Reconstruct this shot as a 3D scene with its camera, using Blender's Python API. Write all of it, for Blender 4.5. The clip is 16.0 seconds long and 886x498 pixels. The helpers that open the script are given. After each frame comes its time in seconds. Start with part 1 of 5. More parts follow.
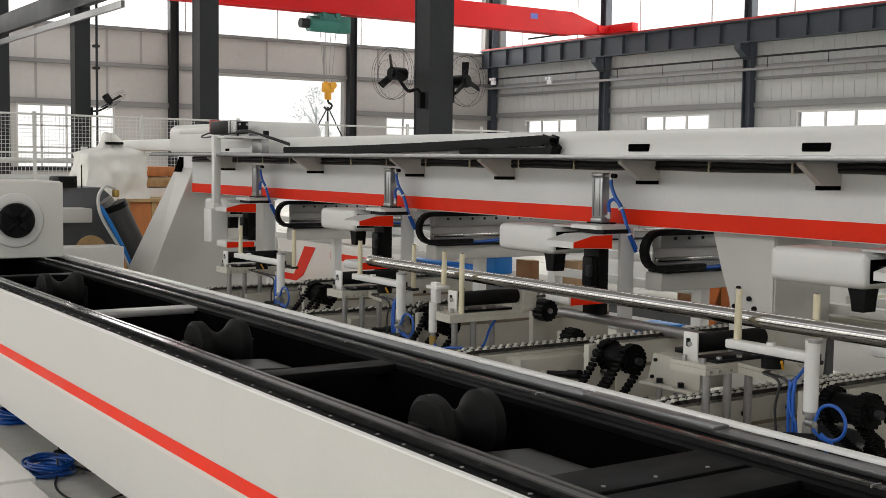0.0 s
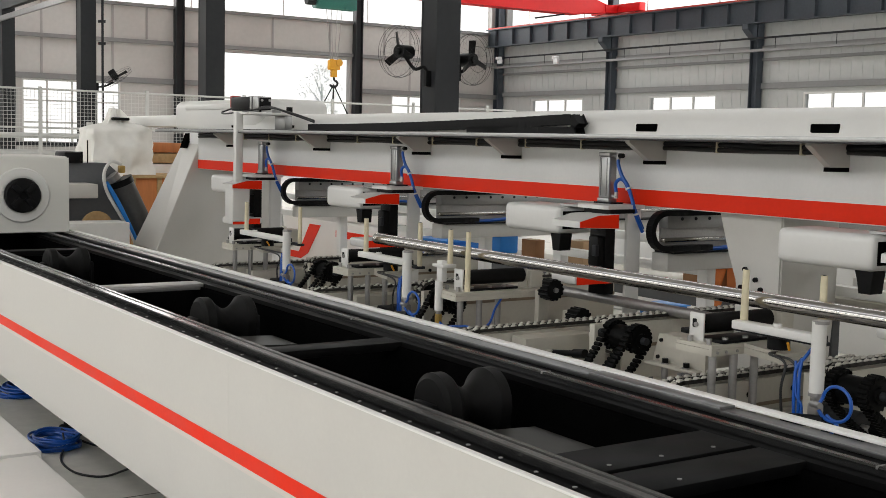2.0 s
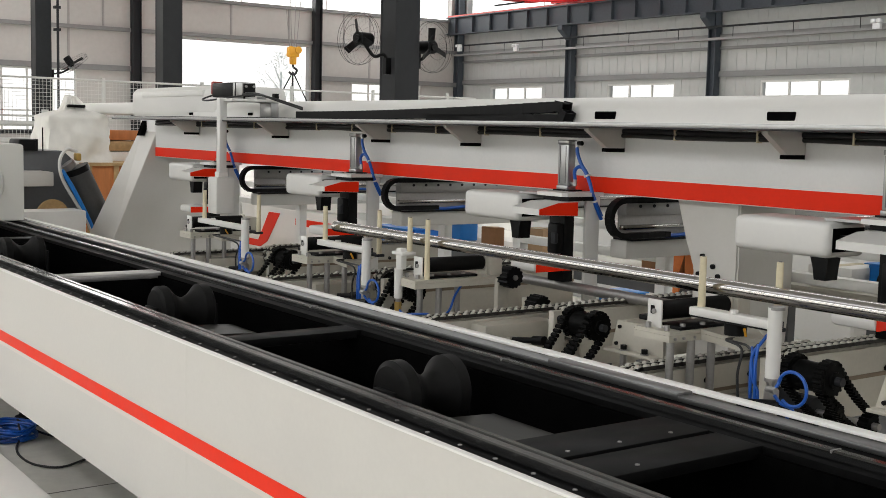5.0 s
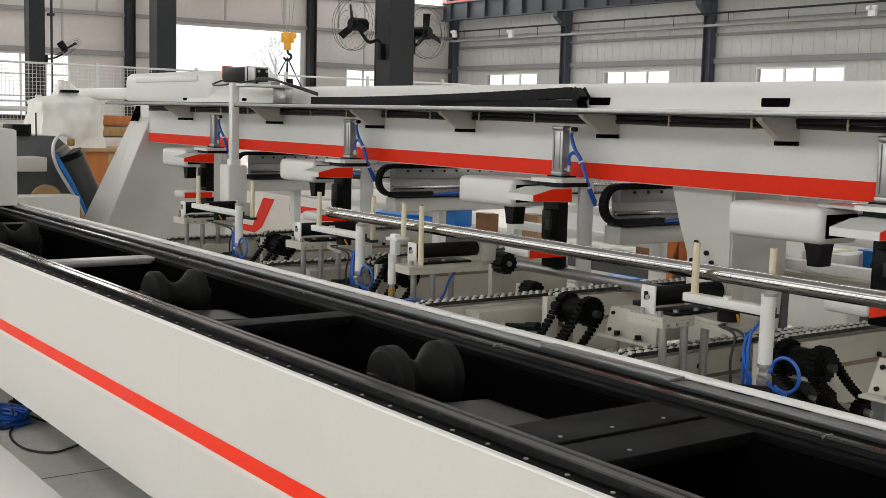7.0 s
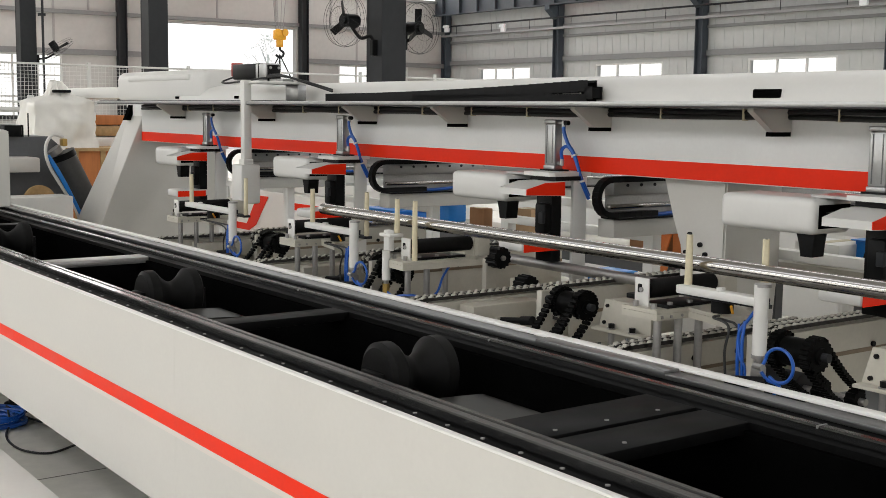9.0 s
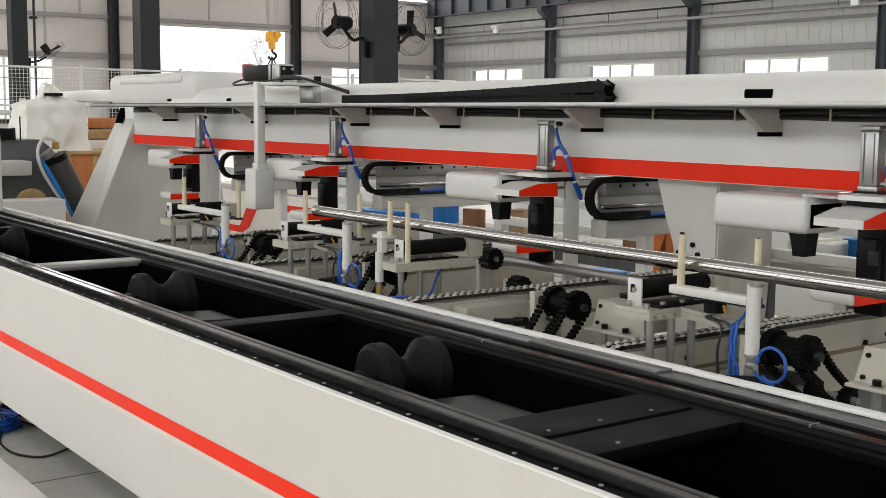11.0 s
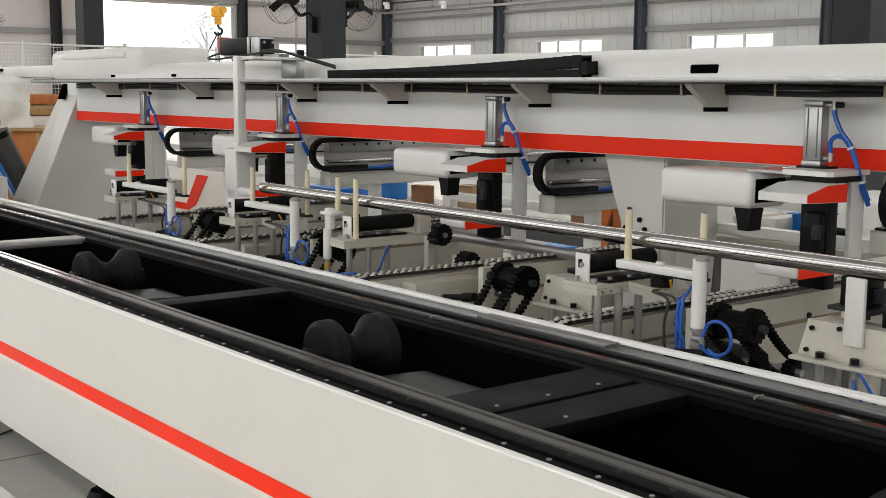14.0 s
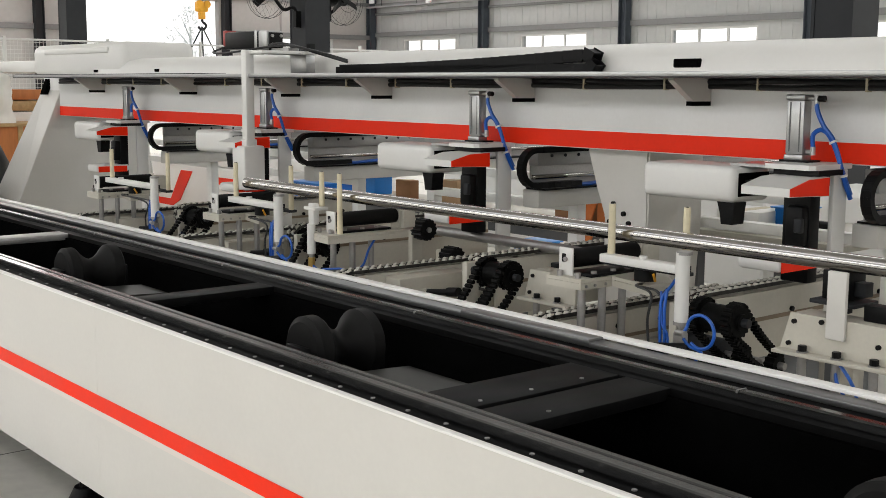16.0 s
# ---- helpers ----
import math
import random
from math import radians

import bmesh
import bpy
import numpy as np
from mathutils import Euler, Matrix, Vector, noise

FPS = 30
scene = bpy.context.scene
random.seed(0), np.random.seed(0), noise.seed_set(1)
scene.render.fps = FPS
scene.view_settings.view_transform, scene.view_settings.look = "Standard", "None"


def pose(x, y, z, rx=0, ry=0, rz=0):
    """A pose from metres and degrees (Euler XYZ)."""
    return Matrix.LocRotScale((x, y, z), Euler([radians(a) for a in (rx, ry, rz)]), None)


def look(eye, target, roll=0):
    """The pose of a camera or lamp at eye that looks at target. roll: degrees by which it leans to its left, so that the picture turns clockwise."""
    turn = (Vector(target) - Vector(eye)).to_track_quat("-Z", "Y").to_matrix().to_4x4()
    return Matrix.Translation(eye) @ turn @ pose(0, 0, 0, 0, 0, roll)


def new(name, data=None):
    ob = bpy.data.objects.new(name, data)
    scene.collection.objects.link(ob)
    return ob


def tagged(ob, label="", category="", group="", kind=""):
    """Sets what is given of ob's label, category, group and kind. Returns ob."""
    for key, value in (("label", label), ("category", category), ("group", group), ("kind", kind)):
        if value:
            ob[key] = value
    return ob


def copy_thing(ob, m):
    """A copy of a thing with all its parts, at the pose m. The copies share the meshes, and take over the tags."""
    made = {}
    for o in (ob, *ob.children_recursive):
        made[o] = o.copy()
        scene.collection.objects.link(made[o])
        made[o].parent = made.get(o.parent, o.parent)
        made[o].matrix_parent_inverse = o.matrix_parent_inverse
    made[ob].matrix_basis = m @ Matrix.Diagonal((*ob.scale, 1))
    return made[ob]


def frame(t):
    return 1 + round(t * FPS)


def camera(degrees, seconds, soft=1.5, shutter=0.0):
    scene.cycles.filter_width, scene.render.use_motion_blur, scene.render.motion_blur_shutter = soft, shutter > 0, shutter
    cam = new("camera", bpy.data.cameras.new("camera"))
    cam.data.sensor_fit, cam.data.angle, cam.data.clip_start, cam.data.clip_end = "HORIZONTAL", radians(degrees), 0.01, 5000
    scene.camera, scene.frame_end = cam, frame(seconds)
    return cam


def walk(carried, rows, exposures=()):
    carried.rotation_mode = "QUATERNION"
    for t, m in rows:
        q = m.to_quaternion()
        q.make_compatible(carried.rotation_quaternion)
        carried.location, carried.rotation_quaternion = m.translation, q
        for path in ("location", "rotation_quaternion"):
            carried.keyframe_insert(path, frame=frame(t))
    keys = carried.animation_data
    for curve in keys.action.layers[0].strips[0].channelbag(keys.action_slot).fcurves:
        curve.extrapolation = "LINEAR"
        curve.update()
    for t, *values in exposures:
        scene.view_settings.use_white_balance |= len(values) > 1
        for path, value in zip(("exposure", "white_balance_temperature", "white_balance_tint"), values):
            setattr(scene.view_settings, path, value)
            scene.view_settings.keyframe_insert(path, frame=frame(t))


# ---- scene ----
cam = camera(41.2, 16.0, soft=0.55)
WIN, DAYGLOW = 40.0, 1.9
SKYL = 7.0
TUBEZ = 1.108
STRIPE = (0.540, 0.589)
ROLLERS = (-2.80, -4.57, -6.87, -0.99)
BRACKETS = (-2.93, -3.925, -5.01, -5.90, -7.17, -8.65, -1.9, -0.9)
PATH = [
    (0.0, 0.0061, -0.0081, 1.5864, 56.312, -4.220, -0.786),
    (0.5, 0.0027, -0.0168, 1.5859, 57.071, -4.690, -0.667),
    (1.0, 0.0046, -0.0159, 1.5852, 56.765, -4.597, -0.885),
    (1.5, 0.0021, -0.0173, 1.5846, 56.698, -4.756, -1.177),
    (2.0, -0.0004, -0.0141, 1.5832, 56.565, -5.244, -1.279),
    (2.5, -0.0013, -0.0126, 1.5840, 56.255, -5.364, -1.086),
    (3.0, -0.0050, -0.0083, 1.5805, 55.867, -5.601, -1.277),
    (3.5, -0.0023, -0.0079, 1.5819, 55.745, -5.525, -1.130),
    (4.0, -0.0030, -0.0094, 1.5819, 55.001, -5.636, -1.427),
    (6.5, -0.0012, -0.0033, 1.5796, 54.448, -6.060, -1.293),
    (7.0, -0.0024, -0.0029, 1.5787, 54.393, -6.437, -1.443),
    (7.5, -0.0040, -0.0020, 1.5790, 54.218, -6.400, -1.231),
    (8.0, -0.0063, 0.0030, 1.5782, 54.606, -6.562, -1.071),
    (8.5, -0.0007, 0.0023, 1.5794, 54.281, -6.677, -0.876),
    (11.0, 0.0052, 0.0016, 1.5791, 53.730, -6.592, -0.457),
    (11.5, 0.0069, -0.0011, 1.5785, 52.642, -7.018, -0.590),
    (12.0, 0.0065, 0.0036, 1.5779, 51.878, -7.162, -0.557),
    (12.5, -0.0007, 0.0096, 1.5779, 51.768, -7.491, -0.416),
    (13.0, -0.0011, 0.0127, 1.5769, 51.653, -7.477, -0.369),
    (13.5, -0.0019, 0.0109, 1.5765, 51.417, -7.553, -0.527),
    (14.0, 0.0008, 0.0112, 1.5771, 51.259, -7.722, -0.419),
    (14.5, -0.0003, 0.0111, 1.5765, 51.413, -7.717, -0.394),
    (15.0, -0.0010, 0.0133, 1.5764, 51.324, -7.822, -0.269),
    (15.5, -0.0004, 0.0197, 1.5762, 50.520, -7.814, -0.227),
    (16.0, 0.0035, 0.0173, 1.5782, 50.540, -7.985, -0.308),
]
walk(cam, [(t, pose(x, y, z, 90 + p, r, yaw)) for t, x, y, z, yaw, p, r in PATH], exposures=[(0.0, -0.62, 6650, 10), (4.0, -0.50, 6650, 10), (8.0, -0.42, 6650, 10), (12.0, -0.37, 6650, 10), (16.0, -0.36, 6650, 10)])

# ---- world and large lights ----
world = bpy.data.worlds.new("overcast")
scene.world = world
world.use_nodes = True
wn = world.node_tree
wn.nodes.clear()
sky = wn.nodes.new("ShaderNodeTexSky")
sky.sky_type, sky.sun_disc = "NISHITA", False
sky.sun_elevation, sky.sun_rotation = radians(50), radians(200)
wb = wn.nodes.new("ShaderNodeBackground")
wb.inputs[1].default_value = 0.15
wo = wn.nodes.new("ShaderNodeOutputWorld")
wn.links.new(sky.outputs[0], wb.inputs[0])
wn.links.new(wb.outputs[0], wo.inputs[0])
sl = bpy.data.lights.new("sun", "SUN")
sl.energy, sl.angle, sl.color = 1.5, radians(12), (1, 0.97, 0.92)
so = new("sun", sl)
so.matrix_world = look((0, 0, 60), (-20, 25, 0))


def window_light(name, m, w, h, power, color=(1, 0.99, 0.97)):
    """Daylight that enters through one glazed opening."""
    a = bpy.data.lights.new(name, "AREA")
    a.shape, a.size, a.size_y, a.energy, a.color = "RECTANGLE", w, h, power, color
    new(name, a).matrix_world = m


XL, YW = -43.8, 31.9      # inner faces of the two far walls
XR, YB = 34.0, -16.0      # the two walls behind the camera
ROOF = 9.4
SILL, HEAD = 6.45, 9.0    # high glazing
window_light("daylight_far", look((XL - 0.35, 14, 7.7), (0, 14, 5.5)), 34, 2.4, WIN * 1.35 * 34)
window_light("daylight_side", look((-5, YW + 0.35, 7.7), (-5, 0, 5.5)), 74, 2.4, WIN * 1.35 * 74)
window_light("daylight_near", look((-5, YB - 0.35, 7.7), (-5, 20, 5.5)), 74, 2.4, WIN * 1.1 * 74)
# added low lamp behind the unseen near wall, to brighten the gantry's face
window_light("daylight_low", look((-5, YB - 0.45, 2.6), (-5, 20, 2.2)), 74, 2.4, WIN * 0.78 * 74)
window_light("daylight_end", look((XR + 0.35, 8, 7.7), (0, 8, 5.5)), 44, 2.4, WIN * 44)

SKYLIGHTS = ((-6.5, -3.5), (9.5, 12.5), (24.0, 26.0))   # glazed strips in the roof
for y0, y1 in SKYLIGHTS:
    window_light("daylight_roof", pose(-5, (y0 + y1) / 2, ROOF + 0.25), 74, y1 - y0, SKYL * (1.6 if y0 > 0 else 0.9) * 74 * (y1 - y0))

# ---- materials ----
MATS = {}


def mat(name, color, rough=0.5, metal=0.0, grain=0.0, scale=40.0, stain=0.0, bump=0.0, spec=0.5, coat=0.0, random_tint=0.0, stretch=(1, 1, 1)):
    """A painted, metal, plastic or stone surface: fine grain, larger stains, uneven gloss and slight relief."""
    if name in MATS:
        return MATS[name]
    m = bpy.data.materials.new(name)
    m.use_nodes = True
    nt = m.node_tree
    b = nt.nodes["Principled BSDF"]
    b.inputs["Metallic"].default_value = metal
    b.inputs["Specular IOR Level"].default_value = spec
    b.inputs["Coat Weight"].default_value = coat
    co = nt.nodes.new("ShaderNodeTexCoord")
    mp = nt.nodes.new("ShaderNodeMapping")
    mp.inputs["Scale"].default_value = stretch
    nt.links.new(co.outputs["Object"], mp.inputs[0])
    n1 = nt.nodes.new("ShaderNodeTexNoise")
    n1.inputs["Scale"].default_value, n1.inputs["Detail"].default_value = scale, 5
    n2 = nt.nodes.new("ShaderNodeTexNoise")
    n2.inputs["Scale"].default_value, n2.inputs["Detail"].default_value = scale / 18, 4
    nt.links.new(mp.outputs[0], n1.inputs[0])
    nt.links.new(mp.outputs[0], n2.inputs[0])

    def mul(src, lo, hi):
        r = nt.nodes.new("ShaderNodeMapRange")
        r.inputs[1].default_value, r.inputs[2].default_value = 0.3, 0.7
        r.inputs[3].default_value, r.inputs[4].default_value = lo, hi
        nt.links.new(src, r.inputs[0])
        return r.outputs[0]

    def math_node(op, a, c):
        q = nt.nodes.new("ShaderNodeMath")
        q.operation = op
        for i, v in enumerate((a, c)):
            if isinstance(v, (int, float)):
                q.inputs[i].default_value = v
            else:
                nt.links.new(v, q.inputs[i])
        return q.outputs[0]

    f = math_node("MULTIPLY", mul(n1.outputs[0], 1 - grain, 1 + grain), mul(n2.outputs[0], 1 - stain, 1 + stain))
    if random_tint:
        oi = nt.nodes.new("ShaderNodeObjectInfo")
        r = nt.nodes.new("ShaderNodeMapRange")
        r.inputs[3].default_value, r.inputs[4].default_value = 1 - random_tint, 1 + random_tint
        nt.links.new(oi.outputs["Random"], r.inputs[0])
        f = math_node("MULTIPLY", f, r.outputs[0])
    v = nt.nodes.new("ShaderNodeVectorMath")
    v.operation = "SCALE"
    v.inputs[0].default_value = color
    nt.links.new(f, v.inputs["Scale"])
    nt.links.new(v.outputs[0], b.inputs["Base Color"])
    nt.links.new(mul(n2.outputs[0], max(rough - 0.08, 0.02), min(rough + 0.08, 1)), b.inputs["Roughness"])
    if bump:
        bp = nt.nodes.new("ShaderNodeBump")
        bp.inputs["Strength"].default_value, bp.inputs["Distance"].default_value = bump, 0.004
        nt.links.new(n1.outputs[0], bp.inputs["Height"])
        nt.links.new(bp.outputs[0], b.inputs["Normal"])
    MATS[name] = m
    return m


def glow(name, color, strength):
    m = bpy.data.materials.new(name)
    m.use_nodes = True
    nt = m.node_tree
    nt.nodes.clear()
    e = nt.nodes.new("ShaderNodeEmission")
    n = nt.nodes.new("ShaderNodeTexNoise")
    n.inputs["Scale"].default_value = 0.15
    mx = nt.nodes.new("ShaderNodeMix")
    mx.data_type = "RGBA"
    mx.inputs[6].default_value = (*color, 1)
    mx.inputs[7].default_value = (*[c * 0.93 for c in color], 1)
    nt.links.new(n.outputs[0], mx.inputs[0])
    nt.links.new(mx.outputs[2], e.inputs[0])
    e.inputs[1].default_value = strength
    o = nt.nodes.new("ShaderNodeOutputMaterial")
    nt.links.new(e.outputs[0], o.inputs[0])
    return m


WHITE = mat("machine_white", (0.585, 0.568, 0.527), 0.45, grain=0.012, scale=60, stain=0.03, bump=0.02)
COVER = mat("cover_white", (0.66, 0.65, 0.62), 0.42, grain=0.01, scale=50, stain=0.025)
ENAMEL = mat("white_enamel", (0.83, 0.82, 0.79), 0.4, grain=0.012, scale=40, stain=0.03)
GREYW = mat("beam_grey", (0.77, 0.765, 0.75), 0.42, grain=0.015, scale=60, stain=0.03)
CREAM = mat("frame_cream", (0.47, 0.445, 0.38), 0.45, grain=0.03, scale=70, stain=0.07, bump=0.03)
RED = mat("signal_red", (0.88, 0.028, 0.004), 0.42, grain=0.02, scale=60, stain=0.04, spec=0.15)
BLACK = mat("black_steel", (0.007, 0.007, 0.0072), 0.4, grain=0.2, scale=60, stain=0.25, bump=0.04, spec=0.1)
DECK = mat("deck_black", (0.0035, 0.0035, 0.0035), 0.45, grain=0.25, scale=60, stain=0.3, spec=0.015)
# near-zero black without gloss: the shade of trough and openings, put into the colour
INNER_SHADE = mat("pit_shade_black", (0.0025, 0.0025, 0.0025), 0.8, grain=0.2, scale=30, stain=0.3, spec=0.0)
RAILM = mat("rail_steel", (0.10, 0.10, 0.10), 0.2, 0.9, grain=0.1, scale=90, stain=0.2, stretch=(0.1, 1, 1))
RUBBER = mat("black_rubber", (0.0065, 0.0063, 0.006), 0.62, grain=0.15, scale=50, stain=0.3, bump=0.06, spec=0.14)
CHROME = mat("polished_steel", (0.43, 0.415, 0.395), 0.11, 1.0, grain=0.0, scale=8, stain=0.04, stretch=(0.05, 1, 1))
ALU = mat("aluminium", (0.38, 0.38, 0.375), 0.38, 0.85, grain=0.04, scale=90, stain=0.06)
STEEL = mat("grey_steel", (0.33, 0.32, 0.31), 0.4, 0.7, grain=0.06, scale=80, stain=0.12)
DSTEEL = mat("dark_painted_steel", (0.02, 0.0215, 0.024), 0.6, grain=0.08, scale=12, stain=0.14, bump=0.03, spec=0.25)
DBLUE = mat("slate_painted_steel", (0.05, 0.06, 0.073), 0.55, grain=0.08, scale=12, stain=0.14, spec=0.3)
CLAD = mat("wall_cladding", (0.46, 0.45, 0.43), 0.6, grain=0.03, scale=6, stain=0.07, random_tint=0.04)
CLADS = mat("side_cladding", (0.43, 0.44, 0.43), 0.55, grain=0.03, scale=6, stain=0.06, random_tint=0.03)
FLOORM = mat("pale_floor", (0.76, 0.74, 0.67), 0.45, grain=0.06, scale=14, stain=0.12, bump=0.02)
JOINT = mat("floor_joint", (0.2, 0.19, 0.17), 0.8, grain=0.1, scale=30, stain=0.1)
ROOFM = mat("roof_sheet", (0.5, 0.5, 0.5), 0.6, grain=0.03, scale=5, stain=0.05)
CRED = mat("crane_red", (0.62, 0.009, 0.011), 0.45, grain=0.03, scale=8, stain=0.06, spec=0.2)
GREEN = mat("hoist_green", (0.02, 0.15, 0.12), 0.45, grain=0.06, scale=20, stain=0.15)
YELLOW = mat("hook_yellow", (0.75, 0.36, 0.02), 0.45, grain=0.05, scale=20, stain=0.12)
BLUE = mat("air_hose_blue", (0.006, 0.085, 0.40), 0.35, grain=0.03, scale=80, stain=0.06)
BLUEP = mat("crate_blue", (0.004, 0.19, 0.60), 0.45, grain=0.04, scale=30, stain=0.08)
PIN = mat("cream_nylon", (0.62, 0.55, 0.38), 0.5, grain=0.05, scale=60, stain=0.08)
ORANGE = mat("orange_board", (0.5, 0.17, 0.045), 0.6, grain=0.12, scale=25, stain=0.12, stretch=(1, 1, 0.2))
WOOD = mat("raw_wood", (0.42, 0.27, 0.12), 0.65, grain=0.15, scale=25, stain=0.12, stretch=(0.2, 1, 1))
WRAP = mat("wrapping_film", (0.78, 0.76, 0.71), 0.42, grain=0.05, scale=10, stain=0.08, bump=0.25)
MACHG = mat("machine_grey", (0.12, 0.125, 0.13), 0.5, grain=0.05, scale=30, stain=0.1)
FRAMEW = mat("window_frame_white", (0.6, 0.6, 0.58), 0.45, grain=0.02, scale=20, stain=0.04)
MESHW = mat("fence_wire", (0.6, 0.6, 0.58), 0.45, grain=0.03, scale=30, stain=0.05)
DAY = glow("overcast_daylight", (1.0, 1.0, 0.99), DAYGLOW)
# near-white instead of green: bright outdoor haze painted into the tree's colour
LEAF_HAZE = mat("haze_whitened_leaves", (0.93, 0.96, 0.9), 0.7, grain=0.2, scale=3, stain=0.2)

# ---- mesh helpers ----


def bx(bm, x0, x1, y0, y1, z0, z1, bev=0.0, seg=2):
    """A box between two corners, with rounded edges where bev is given."""
    r = bmesh.ops.create_cube(bm, size=1.0)
    vs = r["verts"]
    for v in vs:
        v.co = Vector(((x0 + x1) / 2 + v.co.x * (x1 - x0), (y0 + y1) / 2 + v.co.y * (y1 - y0), (z0 + z1) / 2 + v.co.z * (z1 - z0)))
    if bev:
        es = list({e for v in vs for e in v.link_edges})
        bmesh.ops.bevel(bm, geom=es, offset=bev, segments=seg, profile=0.5, affect="EDGES")
    return bm


def cyl(bm, p0, p1, r, seg=16, r1=None):
    """A round bar from p0 to p1."""
    p0, p1 = Vector(p0), Vector(p1)
    d = p1 - p0
    m = Matrix.Translation((p0 + p1) / 2) @ d.to_track_quat("Z", "Y").to_matrix().to_4x4()
    bmesh.ops.create_cone(bm, cap_ends=True, segments=seg, radius1=r, radius2=r if r1 is None else r1, depth=d.length, matrix=m)
    return bm


def pipe(bm, pts, r, seg=8, smooth=6):
    """A hose or cable through the points, rounded between them."""
    P = [Vector(p) for p in pts]
    Q = []
    for i in range(len(P) - 1):
        a, b, c, d = P[max(i - 1, 0)], P[i], P[i + 1], P[min(i + 2, len(P) - 1)]
        for k in range(smooth):
            u = k / smooth
            Q.append(0.5 * (2 * b + (c - a) * u + (2 * a - 5 * b + 4 * c - d) * u * u + (3 * b - a - 3 * c + d) * u ** 3))
    Q.append(P[-1])
    rings = []
    side = None
    for i, q in enumerate(Q):
        t = (Q[min(i + 1, len(Q) - 1)] - Q[max(i - 1, 0)]).normalized()
        if side is None:
            side = t.orthogonal().normalized()
        side = (side - t * side.dot(t)).normalized()
        up = t.cross(side)
        rings.append([bm.verts.new(q + (side * math.cos(2 * math.pi * k / seg) + up * math.sin(2 * math.pi * k / seg)) * r) for k in range(seg)])
    for a, b in zip(rings, rings[1:]):
        for k in range(seg):
            bm.faces.new((a[k], a[(k + 1) % seg], b[(k + 1) % seg], b[k]))
    bm.faces.new(rings[0][::-1])
    bm.faces.new(rings[-1])
    return bm


def extrude(bm, prof, axis, a, b):
    """A closed outline pushed from a to b along an axis. Outline pairs: x axis (y, z); y axis (x, z); z axis (x, y)."""
    def at(p, s):
        return {"x": (s, p[0], p[1]), "y": (p[0], s, p[1]), "z": (p[0], p[1], s)}[axis]
    A = [bm.verts.new(at(p, a)) for p in prof]
    B = [bm.verts.new(at(p, b)) for p in prof]
    n = len(prof)
    for i in range(n):
        bm.faces.new((A[i], A[(i + 1) % n], B[(i + 1) % n], B[i]))
    bm.faces.new(A[::-1])
    bm.faces.new(B)
    bmesh.ops.recalc_face_normals(bm, faces=bm.faces[:])
    return bm


def revolve(bm, prof, m, seg=32):
    """A turned body: (radius, along) pairs round the local z axis of m."""
    rings = []
    for r, h in prof:
        rings.append([bm.verts.new(m @ Vector((r * math.cos(2 * math.pi * k / seg), r * math.sin(2 * math.pi * k / seg), h))) for k in range(seg)])
    for a, b in zip(rings, rings[1:]):
        for k in range(seg):
            bm.faces.new((a[k], a[(k + 1) % seg], b[(k + 1) % seg], b[k]))
    bm.faces.new(rings[0][::-1])
    bm.faces.new(rings[-1])
    bmesh.ops.recalc_face_normals(bm, faces=bm.faces[:])
    return bm


def solid(name, bm, material, smooth=28):
    me = bpy.data.meshes.new(name)
    bmesh.ops.recalc_face_normals(bm, faces=bm.faces[:])
    bm.to_mesh(me)
    bm.free()
    me.materials.append(material)
    if smooth:
        me.polygons.foreach_set("use_smooth", [True] * len(me.polygons))
        me.set_sharp_from_angle(angle=radians(smooth))
    return new(name, me)


def part(name, bm, material, parent, label="", smooth=28):
    ob = solid(name, bm, material, smooth)
    ob.parent = parent
    if parent.type == "EMPTY":
        ob.matrix_parent_inverse = Matrix.Translation(-parent.location)
    if label:
        tagged(ob, label)
    return ob


def thing(name, x, y, z, label, category, group="", kind=""):
    e = new(name)
    e.location = (x, y, z)
    e.empty_display_size = 0.1
    return tagged(e, label, category, group, kind)


def NB():
    return bmesh.new()

# ---- the hall ----


def setting(name, bm, material, label, category, smooth=30):
    return tagged(solid(name, bm, material, smooth), label, category, kind="structure")


floor = setting("floor", bx(NB(), XL - 0.4, XR + 0.4, YB - 0.4, YW + 0.4, -0.2, 0.0), FLOORM, "pale smooth workshop floor with thin joints", "floor")
bm = NB()
for k in range(-10, 9):
    bx(bm, -4.94 + k * 3.6 - 0.004, -4.94 + k * 3.6 + 0.004, -8, 12, 0.0, 0.001)
for k in range(-2, 4):
    bx(bm, -36, 20, 1.0 + k * 3.6 - 0.004, 1.0 + k * 3.6 + 0.004, 0.0, 0.001)
part("joint", bm, JOINT, floor, "thin dark joint lines")
bm = NB()
edges = [YB - 0.4, *[v for s in SKYLIGHTS for v in s], YW + 0.4]
for y0, y1 in zip(edges[::2], edges[1::2]):
    bx(bm, XL - 0.4, XR + 0.4, y0, y1, ROOF, ROOF + 0.2)
setting("ceiling", bm, ROOFM, "light grey sheet roof with long skylight strips", "ceiling")


